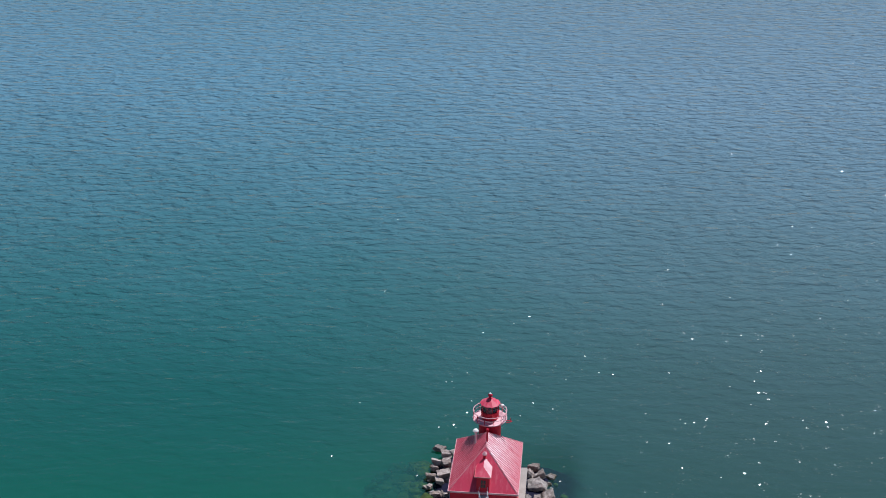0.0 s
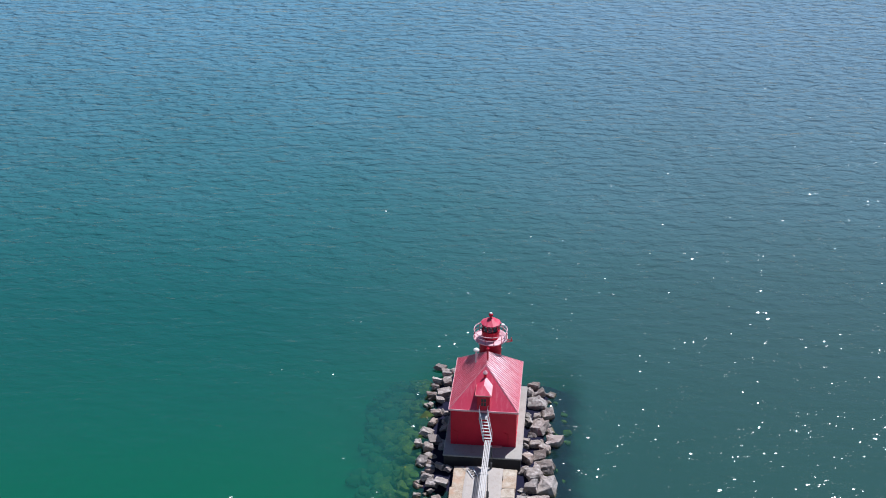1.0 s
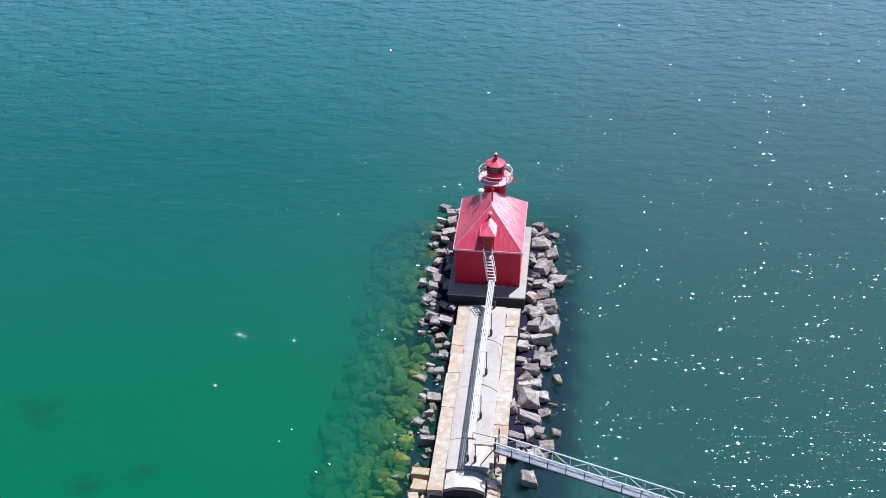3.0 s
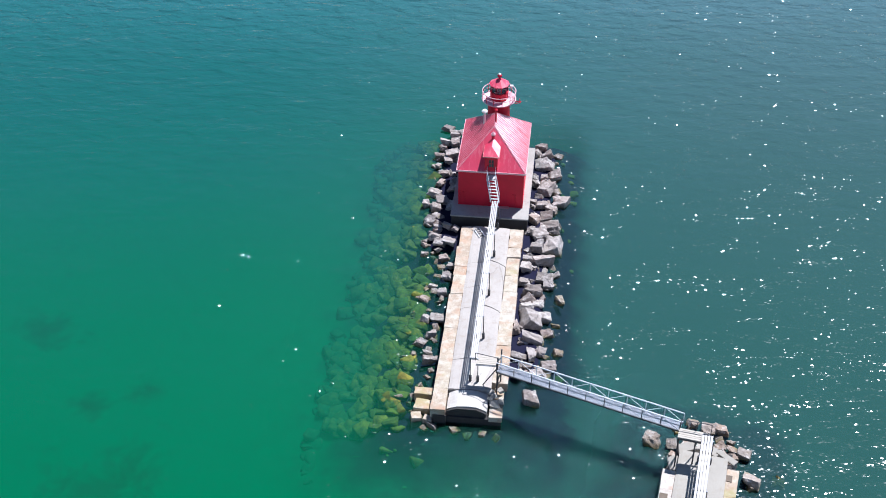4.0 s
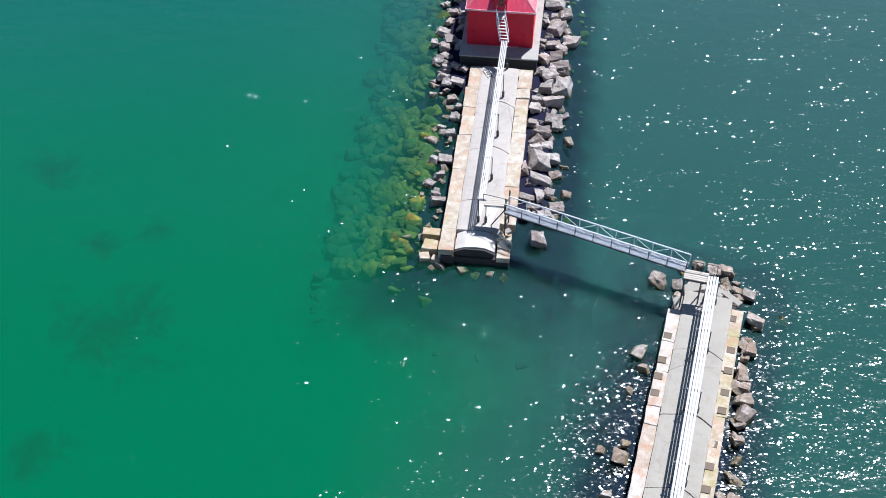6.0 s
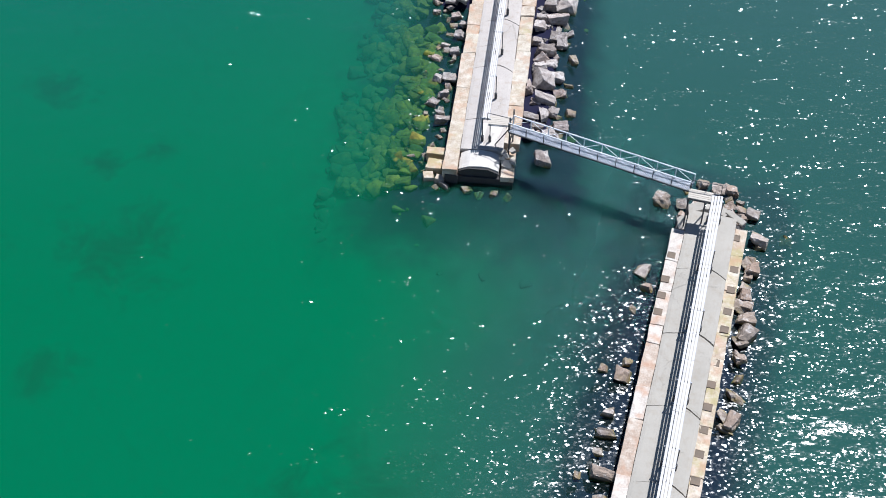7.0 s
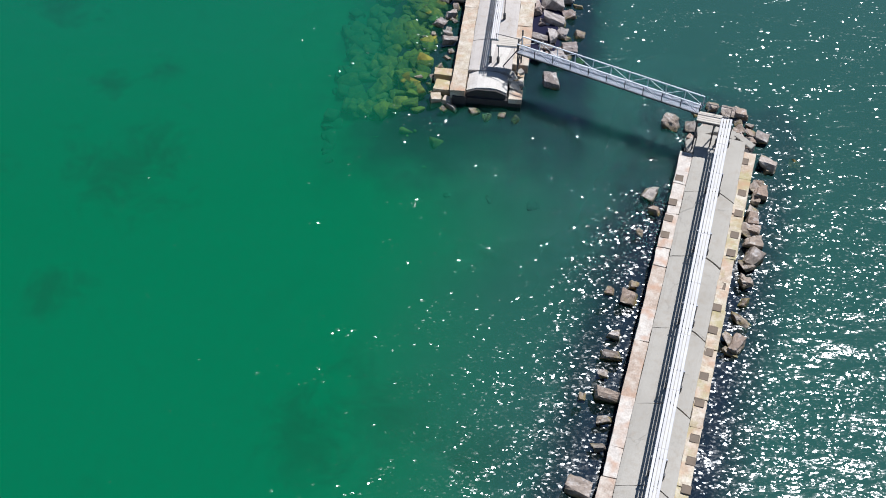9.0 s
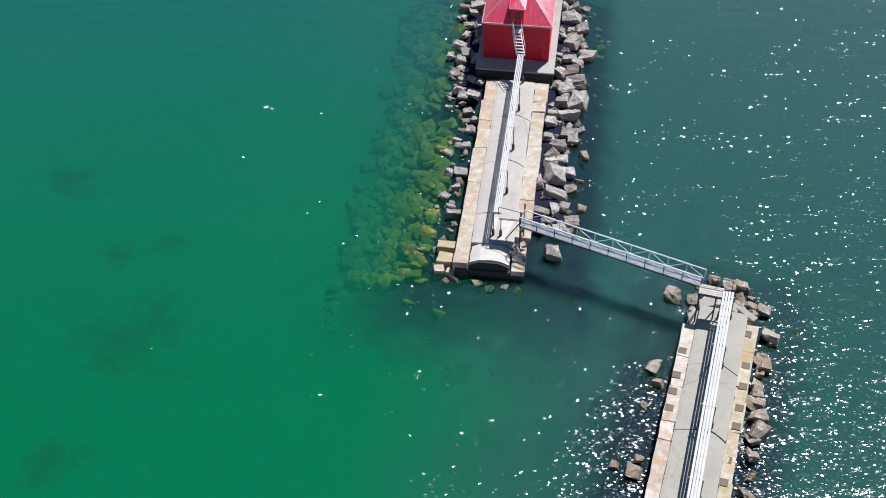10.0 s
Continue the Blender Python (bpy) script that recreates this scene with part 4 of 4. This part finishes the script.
part("head_crib", boxes((-3.5, 1.8, 33.3, 38.0, -3.5, 0.75), bevel=0.3), CONCRETE_DARK, pier_b, "crumbled dark foundation")
# loose rubble in the corner of the first pier under the bridge landing
for u, v, w, l, z, rx, ry, rz in ((2.4, 1.7, 0.9, 0.7, 1.15, 14, 22, 20), (2.15, 2.9, 0.8, 0.9, 1.4, -12, 18, 40), (2.5, 0.9, 0.7, 0.7, 0.8, 12, 24, 10), (1.7, 3.1, 0.7, 0.5, 1.62, 6, 10, -25), (2.9, 2.4, 0.6, 0.9, 1.1, -18, 20, 5), (2.0, 2.2, 0.5, 0.6, 1.5, 20, -10, 60), (2.75, 3.5, 0.7, 0.5, 1.45, 10, 16, -40)):
    bm = bmesh.new()
    box(bm, -w / 2, w / 2, -l / 2, l / 2, -0.15, 0.15)
    for q in bm.verts:
        q.co += Vector((HEAD.uniform(-0.25, 0.25), HEAD.uniform(-0.25, 0.25), HEAD.uniform(-0.04, 0.04)))
    bmesh.ops.bevel(bm, geom=bm.edges[:], offset=0.03, segments=1, affect="EDGES")
    ob = mesh_object("broken_slab", bm, CONCRETE)
    ob.matrix_world = PIER_A @ pose(u, v, z, rx, ry, rz)
    tagged(ob, "broken concrete piece lying on the pier edge", "concrete slab", "broken slabs under the bridge landing")


# ---------------------------------------------------------------- lighthouse
LIGHT = PIER_A @ pose(-0.55, 37.3, 0)
HX, HY = 3.58, 5.02         # half width, half length of the walls
EX, EY = 3.82, 5.28         # the same at the eaves
Z0, ZE, ZR = 2.2, 6.95, 10.5
RIDGE = 1.4                 # half length of the ridge
SX, SY = (ZR - ZE) / EX, (ZR - ZE) / (EY - RIDGE)

platform = thing("platform", "pale concrete platform on a dark base under the lighthouse", "platform", LIGHT, kind="structure")
# near-black colour carries the shade of the base's sunless sides
part("base", boxes((-4.2, 4.3, -7.1, 7.3, -3.0, 2.0), bevel=0.05), CONCRETE_DARK, platform, "dark wet concrete base with its shade in the colour")
part("top_slab", boxes((-4.3, 4.4, -7.2, 7.4, 2.0, 2.2), bevel=0.04), PLINTH, platform)

light = thing("lighthouse", "red steel lighthouse with seamed hip roof and lantern tower", "lighthouse", LIGHT)
for nm, b in (("front_wall", (-HX, HX, -HY, -HY + 0.2, Z0, ZE)), ("back_wall", (-HX, HX, HY - 0.2, HY, Z0, ZE)), ("side_wall", (-HX, -HX + 0.2, -HY + 0.2, HY - 0.2, Z0, ZE)), ("side_wall", (HX - 0.2, HX, -HY + 0.2, HY - 0.2, Z0, ZE))):
    part(nm, boxes(b, bevel=0.02), RED, light)
# skirting, corner strips and conduits on the walls
part("skirting", boxes((-HX - 0.05, HX + 0.05, -HY - 0.05, -HY, Z0, Z0 + 0.18), (HX, HX + 0.05, -HY, HY, Z0, Z0 + 0.18), (-HX - 0.05, -HX, -HY, HY, Z0, Z0 + 0.18)), RED, light)
for x in (-HX, HX):
    part("corner_strip", boxes((x - 0.06, x + 0.06, -HY - 0.03, -HY + 0.1, Z0 + 0.19, ZE - 0.1)), RED, light)
for x in (-2.9, 2.75):
    part("conduit", bars([((x, -HY - 0.06, Z0 + 0.1), (x, -HY - 0.06, Z0 + 1.7)), ((x, -HY - 0.06, Z0 + 1.7), (x - 0.45, -HY - 0.06, Z0 + 1.85))], 0.05), RED, light)
part("door_step", boxes((0.9, 2.1, -HY - 0.35, -HY - 0.06, Z0, Z0 + 0.12)), PINK_TRIM, light)

bm = bmesh.new()
c = [bm.verts.new(p) for p in ((-EX, -EY, ZE), (EX, -EY, ZE), (EX, EY, ZE), (-EX, EY, ZE))]
t = [bm.verts.new((0, -RIDGE, ZR)), bm.verts.new((0, RIDGE, ZR))]
for q in ((c[0], c[1], t[0]), (c[1], c[2], t[1], t[0]), (c[2], c[3], t[1]), (c[3], c[0], t[0], t[1]), (c[3], c[2], c[1], c[0])):
    bm.faces.new(q)
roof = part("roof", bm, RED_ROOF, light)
# fascia boards round the eaves
for b in ((-EX - 0.04, EX + 0.04, -EY - 0.05, -EY, ZE - 0.16, ZE + 0.05), (-EX - 0.04, EX + 0.04, EY, EY + 0.05, ZE - 0.16, ZE + 0.05), (-EX - 0.05, -EX, -EY, EY, ZE - 0.16, ZE + 0.05), (EX, EX + 0.05, -EY, EY, ZE - 0.16, ZE + 0.05)):
    part("fascia", boxes(b), PINK_WHITE, light, "sun-bleached pale eaves board")
# hip and ridge caps
for a, b in (((-EX, -EY, ZE), (0, -RIDGE, ZR)), ((EX, -EY, ZE), (0, -RIDGE, ZR)), ((EX, EY, ZE), (0, RIDGE, ZR)), ((-EX, EY, ZE), (0, RIDGE, ZR)), ((0, -RIDGE, ZR), (0, RIDGE, ZR))):
    part("ridge_cap", bars([(a, b)], 0.05, 6), SEAM, roof)
# standing seams on the two long slopes
for side in (-1, 1):
    y = -EY + 0.35
    while y < EY - 0.2:
        run = min(1.0, (EY - abs(y)) / (EY - RIDGE))
        a, b = Vector((side * EX, y, ZE + 0.012)), Vector((side * EX * (1 - run), y, ZE + (ZR - ZE) * run + 0.012))
        part("seam", bars([(a, b)], 0.05, 4), SEAM, roof)
        y += 0.41

# dormer over the walkway's landing
DE, DR = 8.95, 9.65
dormer = part("dormer", boxes((-0.74, 0.66, -HY - 0.1, -2.6, 6.6, DE)), RED, light)
bm = bmesh.new()
q = [bm.verts.new(p) for p in ((-0.92, -HY - 0.3, DE), (0.84, -HY - 0.3, DE), (0.84, -2.2, DE), (-0.92, -2.2, DE), (-0.04, -HY + 0.75, DR), (-0.04, -1.9, DR))]
for f in ((0, 1, 4), (1, 2, 5, 4), (3, 0, 4, 5), (2, 3, 5), (3, 2, 1, 0)):
    bm.faces.new([q[i] for i in f])
dormer_roof = part("dormer_roof", bm, RED_ROOF, dormer, "small hipped roof with a white sun sheen painted on one slope")
# the sunlit slope gets its sheen as a whiter material
dormer_roof.data.materials.append(PINK_WHITE)
dormer_roof.data.polygons[1].material_index = 1
part("dormer_fascia", boxes((-0.94, 0.86, -HY - 0.33, -HY - 0.30, DE - 0.08, DE + 0.04), (0.84, 0.87, -HY - 0.3, -2.9, DE - 0.08, DE + 0.04), (-0.95, -0.92, -HY - 0.3, -2.9, DE - 0.08, DE + 0.04)), PINK_TRIM, dormer)
door = part("dormer_door", boxes((-0.42, 0.40, -HY - 0.15, -HY - 0.11, 6.65, 8.75)), RED, dormer, "red door with a four-pane window")
for i in range(2):
    for j in range(2):
        part("pane", boxes((-0.27 + 0.29 * i, -0.03 + 0.29 * i, -HY - 0.17, -HY - 0.155, 7.55 + 0.5 * j, 7.98 + 0.5 * j)), DARK_GLASS, door)
bm = bmesh.new()
lathe(bm, [(0.17, 0), (0.17, 0.75)], 10)
chimney = part("chimney_pipe", bm, RED, light)
chimney.location = (-0.05, -2.5, 9.3)
bm = bmesh.new()
lathe(bm, [(0.26, 0.75), (0.28, 0.88), (0.05, 1.15)], 10)
part("cap", bm, PINK_WHITE, chimney, "sun-bleached pale cap")
bm = bmesh.new()
lathe(bm, [(0.10, 0), (0.10, 1.45), (0.17, 1.5), (0.17, 1.62), (0.04, 1.75)], 10)
part("vent_pipe", bm, RED, light).location = (0.06, -0.4, 10.4)
bm = bmesh.new()
lathe(bm, [(0.12, 0), (0.12, 1.6), (0.31, 1.62), (0.34, 1.74), (0.22, 1.88), (0.03, 1.93)], 14)
part("roof_ventilator", bm, WHITE, light, "white mushroom ventilator").location = (-1.32, 0.95, 9.2)

# round tower, gallery, lantern
TX, TY = 0.06, 4.0
ZG = 10.85
bm = bmesh.new()
lathe(bm, [(1.27, ZE), (1.27, ZG - 0.5), (1.40, ZG - 0.42), (1.40, ZG - 0.15), (1.55, ZG - 0.1)], 36)
tower = part("tower", bm, RED, light, smooth=False)
tower.location = (TX, TY, 0)
bm = bmesh.new()
lathe(bm, [(1.5, ZG - 0.1), (1.93, ZG - 0.07), (1.96, ZG - 0.02), (1.96, ZG + 0.06), (1.9, ZG + 0.08), (0.9, ZG + 0.09)], 36)
gallery = part("gallery", bm, PINK_WHITE, light, "pale chalky red gallery floor")
gallery.location = (TX, TY, 0)
for h, th in ((1.02, 0.05), (0.55, 0.035)):
    bm = bmesh.new()
    ring(bm, 1.9, ZG + h, th, 36)
    part("rail", bm, PINK_WHITE, gallery)
for i in range(12):
    a = 2 * math.pi * (i + 0.5) / 12
    p = (1.9 * math.cos(a), 1.9 * math.sin(a))
    part("baluster", bars([((*p, ZG + 0.05), (*p, ZG + 1.02))], 0.036), RED, gallery)
# gallery bracket with a small lamp
part("lamp_bracket", bars([((1.9, -0.4, ZG), (2.55, -0.55, ZG + 0.05)), ((1.9, -0.9, ZG), (2.55, -0.7, ZG + 0.05)), ((2.4, -0.6, ZG), (2.4, -0.6, ZG + 0.45))], 0.05), RED, gallery)
bm = bmesh.new()
lathe(bm, [(1.02, ZG + 0.07), (1.02, ZG + 0.95), (1.08, ZG + 0.98), (1.08, ZG + 1.06)], 10)
parapet = part("lantern_parapet", bm, RED, light)
parapet.location = (TX, TY, 0)
bm = bmesh.new()
lathe(bm, [(0.96, ZG + 1.06), (0.96, ZG + 1.92)], 10, caps=False)
glazing = part("glazing", bm, GLASS, light, "dark lantern panes")
glazing.location = (TX, TY, 0)
for i in range(10):
    a = 2 * math.pi * i / 10
    p = (0.985 * math.cos(a), 0.985 * math.sin(a))
    part("mullion", bars([((*p, ZG + 1.06), (*p, ZG + 1.92))], 0.035), RED, glazing)
bm = bmesh.new()
lathe(bm, [(0.02, ZG + 1.06), (0.25, ZG + 1.1), (0.25, ZG + 1.6), (0.05, ZG + 1.7)], 12)
part("lamp", bm, WHITE, light, "white beacon lens").location = (TX, TY, 0)
bm = bmesh.new()
lathe(bm, [(1.14, ZG + 1.9), (1.16, ZG + 1.98), (0.30, ZG + 2.52), (0.20, ZG + 2.6)], 10)
dome = part("lantern_roof", bm, RED_ROOF, light)
dome.location = (TX, TY, 0)
bm = bmesh.new()
lathe(bm, [(0.12, ZG + 2.55), (0.12, ZG + 2.75), (0.24, ZG + 2.84), (0.27, ZG + 2.98), (0.20, ZG + 3.12), (0.05, ZG + 3.2)], 12)
part("ventilator_ball", bm, RED, dome, smooth=True)
bm = bmesh.new()
lathe(bm, [(0.17, ZG + 3.13), (0.15, ZG + 3.2), (0.03, ZG + 3.26)], 10)
part("ventilator_cap", bm, WHITE, dome, "small white cap")
bm = bmesh.new()
lathe(bm, [(0.16, 0), (0.2, 0.12), (0.2, 0.34), (0.05, 0.42)], 12)
part("fog_detector", bm, WHITE, gallery, "small white round instrument").location = (1.35, 0.75, ZG + 1.0)


# ---------------------------------------------------------------- raised walkways
def walkway(m, label, u0, u1, v0, v1, z, ground, bents, seed):
    """Long planks on cross-beams and slender posts with thick feet."""
    rng = random.Random(seed)
    w = thing("walkway", label, "walkway", m, "raised walkways")
    n = 4
    step = (u1 - u0) / n
    v = v0
    while v < v1 - 0.01:
        e = min(v1, v + 5.2)
        for i in range(n):
            bm = bmesh.new()
            box(bm, u0 + i * step + 0.028, u0 + (i + 1) * step - 0.028, v + 0.01, e - 0.01, z - 0.06 + rng.uniform(-0.008, 0.008), z + rng.uniform(-0.006, 0.006))
            part("plank", bm, PLANK, w)
        v = e
    for u in (u0 + 0.06, u1 - 0.06):
        part("stringer", boxes((u - 0.05, u + 0.05, v0, v1, z - 0.24, z - 0.07)), STEEL_GREY, w)
    for b in bents:
        part("cross_beam", boxes((u0 - 0.1, u1 + 0.12, b - 0.06, b + 0.06, z - 0.36, z - 0.245)), STEEL_GREY, w)
        for u in (u0 + 0.05, u1 + 0.08):
            post = part("post", bars([((u, b, ground - 0.35), (u, b, z - 0.3))], 0.05), STEEL_DARK, w)
            part("foot", bars([((u, b, ground - 0.35), (u, b, ground + 0.75))], 0.14, 8), STEEL_DARK, post)
    return w


walk_a = walkway(PIER_A, "white-planked raised walkway leading to the lighthouse", -0.19, 0.50, 3.9, 29.4, 5.0, 1.75, (4.1, 10.3, 17.1, 23.7, 28.7), 31)
walk_b = walkway(PIER_B @ pose(-0.48, 0, 0, 0, 0, 0.74), "white-planked raised walkway along the pier", -0.5, 0.5, -30.0, 35.6, 4.7, 1.55, (-28, -21, -14, -7.0, 0.5, 8.4, 14.8, 22.4, 29.2, 35.2), 32)

# stairs from the walkway up to the dormer's landing
stairs = thing("stairs", "white steel stairs with open treads and handrails", "stairs", PIER_A)
lo, hi = Vector((0.14, 29.4, 5.0)), Vector((-0.5, 31.3, 6.6))
for i in range(7):
    p = lo + (hi - lo) * ((i + 0.6) / 7)
    part("tread", boxes((p.x - 0.42, p.x + 0.42, p.y - 0.11, p.y + 0.09, p.z - 0.02, p.z + 0.02)), PLANK, stairs)
for s in (-0.45, 0.45):
    d = Vector((s, 0, 0))
    part("stringer", bars([(lo + d + Vector((0, 0, -0.2)), hi + d + Vector((0, 0, -0.1)))], 0.08, 4), STEEL_WHITE, stairs)
    part("handrail", bars([(lo + d + Vector((0, 0, 1.0)), hi + d + Vector((0, 0, 1.0))), (hi + d + Vector((0, 0, 1.0)), hi + d + Vector((0, 0.95, 1.0))), (hi + d, hi + d + Vector((0, 0, 1.0))), (lo + d, lo + d + Vector((0, 0, 1.0))), ((lo + hi) / 2 + d, (lo + hi) / 2 + d + Vector((0, 0, 1.0)))], 0.03), STEEL_WHITE, stairs)
part("landing", boxes((-1.0, 0.0, 31.3, 32.26, 6.54, 6.6)), PLANK, stairs)
part("brace", bars([((-0.9, 31.5, 6.5), (-0.9, 32.2, 5.6)), ((-0.1, 31.5, 6.5), (-0.1, 32.2, 5.6))], 0.04), STEEL_DARK, stairs)
part("prop", bars([((0.35, 29.45, 4.8), (0.7, 29.6, 2.2))], 0.04), STEEL_DARK, stairs)

# a fallen ladder-like frame lying by the slab's end in front of the platform
frame_ = thing("metal_frame", "small pale metal frame lying on the pier", "metal frame", PIER_A @ pose(-1.35, 27.6, 1.83, 0, 0, 28))
part("side_rail", boxes((-0.35, -0.27, -0.8, 0.8, 0, 0.07)), STEEL_WHITE, frame_)
part("side_rail", boxes((0.27, 0.35, -0.8, 0.8, 0, 0.07)), STEEL_WHITE, frame_)
for i in range(4):
    part("rung", boxes((-0.27, 0.27, -0.62 + i * 0.4, -0.55 + i * 0.4, 0.01, 0.06)), STEEL_DARK, frame_)


# ---------------------------------------------------------------- truss footbridge
A0, A1 = Vector((5.15, 89.3, 0)), Vector((21.2, 81.6, 0))
span = (A1 - A0).length
BRIDGE = pose(A0.x, A0.y, 0, 0, 0, math.degrees(math.atan2(A1.y - A0.y, A1.x - A0.x)))
bridge = thing("footbridge", "grey and white steel truss footbridge joining the two piers", "footbridge", BRIDGE)
BZ, BW, BH = 4.3, 1.15, 1.1
PANELS = 10
for y in (0.0, BW):
    part("lower_chord", boxes((0, span, y - 0.05, y + 0.05, BZ - 0.12, BZ + 0.02)), STEEL_DARK if y == 0 else STEEL_GREY, bridge)
    part("upper_chord", bars([((0, y, BZ + BH), (span, y, BZ + BH))], 0.065, 8), STEEL_WHITE, bridge, "white pipe rail")
    for i in range(PANELS + 1):
        x = span * i / PANELS
        part("upright", bars([((x, y, BZ - 0.1), (x, y, BZ + BH))], 0.05, 4), STEEL_DARK if y == 0 else STEEL_WHITE, bridge)
    for i in range(PANELS):
        a, b = span * i / PANELS, span * (i + 1) / PANELS
        if i % 2:
            a, b = b, a
        part("diagonal", bars([((a, y, BZ), (b, y, BZ + BH))], 0.024, 4), STEEL_GREY if y == 0 else STEEL_WHITE, bridge)
for i in range(PANELS):
    a, b = span * i / PANELS, span * (i + 1) / PANELS
    part("cross_brace", bars([((a, 0, BZ - 0.06), (b, BW, BZ - 0.06))], 0.03, 4), STEEL_WHITE, bridge)
    part("cross_brace", bars([((b, 0, BZ - 0.06), (a, BW, BZ - 0.06))], 0.03, 4), STEEL_WHITE, bridge)
slat = None
k = int(span / 0.16)
for i in range(k):
    x = span * (i + 0.5) / k
    if slat is None:
        first = part("slat", boxes((-0.062, 0.062, 0.06, BW - 0.06, BZ - 0.015, BZ + 0.015)), GRATING, bridge)
        slat = first.data
        ob = first
    else:
        ob = new("slat", slat)
        ob.parent = bridge
    ob.location.x = x

# landing at the lighthouse end: planks from the walkway to the bridge, on a braced steel frame
land_a = thing("landing_frame", "dark steel landing frame with pale planks over the pier", "landing", PIER_A)
for i in range(5):
    part("plank", boxes((0.47, 2.5 + 0.06 * i, 3.45 + 0.24 * i, 3.67 + 0.24 * i, 4.62, 4.68)), PLANK_GREY, land_a)
for v in (3.42, 4.66):
    part("beam", boxes((0.45, 2.75, v - 0.04, v + 0.04, 4.52, 4.61)), STEEL_GREY, land_a)
for u, v, foot in ((2.48, 3.4, 0.2), (2.75, 4.6, 1.0)):
    part("leg", bars([((u, v, foot), (u, v, 5.7))], 0.075, 8), STEEL_DARK, land_a)
for a, b, r in (((2.48, 3.4, 4.4), (1.1, 3.75, 1.75), 0.055), ((2.75, 4.6, 4.4), (2.48, 3.4, 1.7), 0.05), ((2.48, 3.4, 4.4), (2.75, 4.6, 1.7), 0.05)):
    part("brace", bars([(a, b)], r), STEEL_DARK, land_a)
part("rail", bars([((0.33, 3.95, 5.6), (2.48, 3.4, 5.65)), ((0.33, 3.95, 4.66), (0.33, 3.95, 5.6))], 0.035), STEEL_DARK, land_a)

# landing at the walkway pier's end
land_b = thing("landing_frame", "dark steel landing frame with white planks at the pier head", "landing", PIER_B)
for i in range(5):
    part("plank", boxes((-3.5, -1.35, 34.75 + 0.24 * i, 34.96 + 0.24 * i, 4.55, 4.61)), PLANK_GREY, land_b)
for v in (34.75, 35.9):
    part("beam", boxes((-3.5, -0.7, v - 0.05, v + 0.05, 4.36, 4.54)), STEEL_DARK, land_b)
for u, v in ((-3.4, 34.8), (-3.4, 35.9), (-1.9, 35.9), (-1.9, 34.8)):
    part("leg", bars([((u, v, 0.4), (u, v, 4.5))], 0.07, 8), STEEL_DARK, land_b)
part("brace", bars([((-3.4, 34.8, 4.3), (-3.4, 35.9, 1.2))], 0.05), STEEL_DARK, land_b)
part("brace", bars([((-3.4, 35.9, 4.3), (-3.4, 34.8, 1.2))], 0.05), STEEL_DARK, land_b)
part("rail", bars([((-3.4, 36.0, 5.6), (-0.7, 36.0, 5.6)), ((-3.4, 36.0, 4.5), (-3.4, 36.0, 5.6)), ((-2.0, 36.0, 4.5), (-2.0, 36.0, 5.6)), ((-0.7, 36.0, 4.5), (-0.7, 36.0, 5.6))], 0.035), STEEL_DARK, land_b)
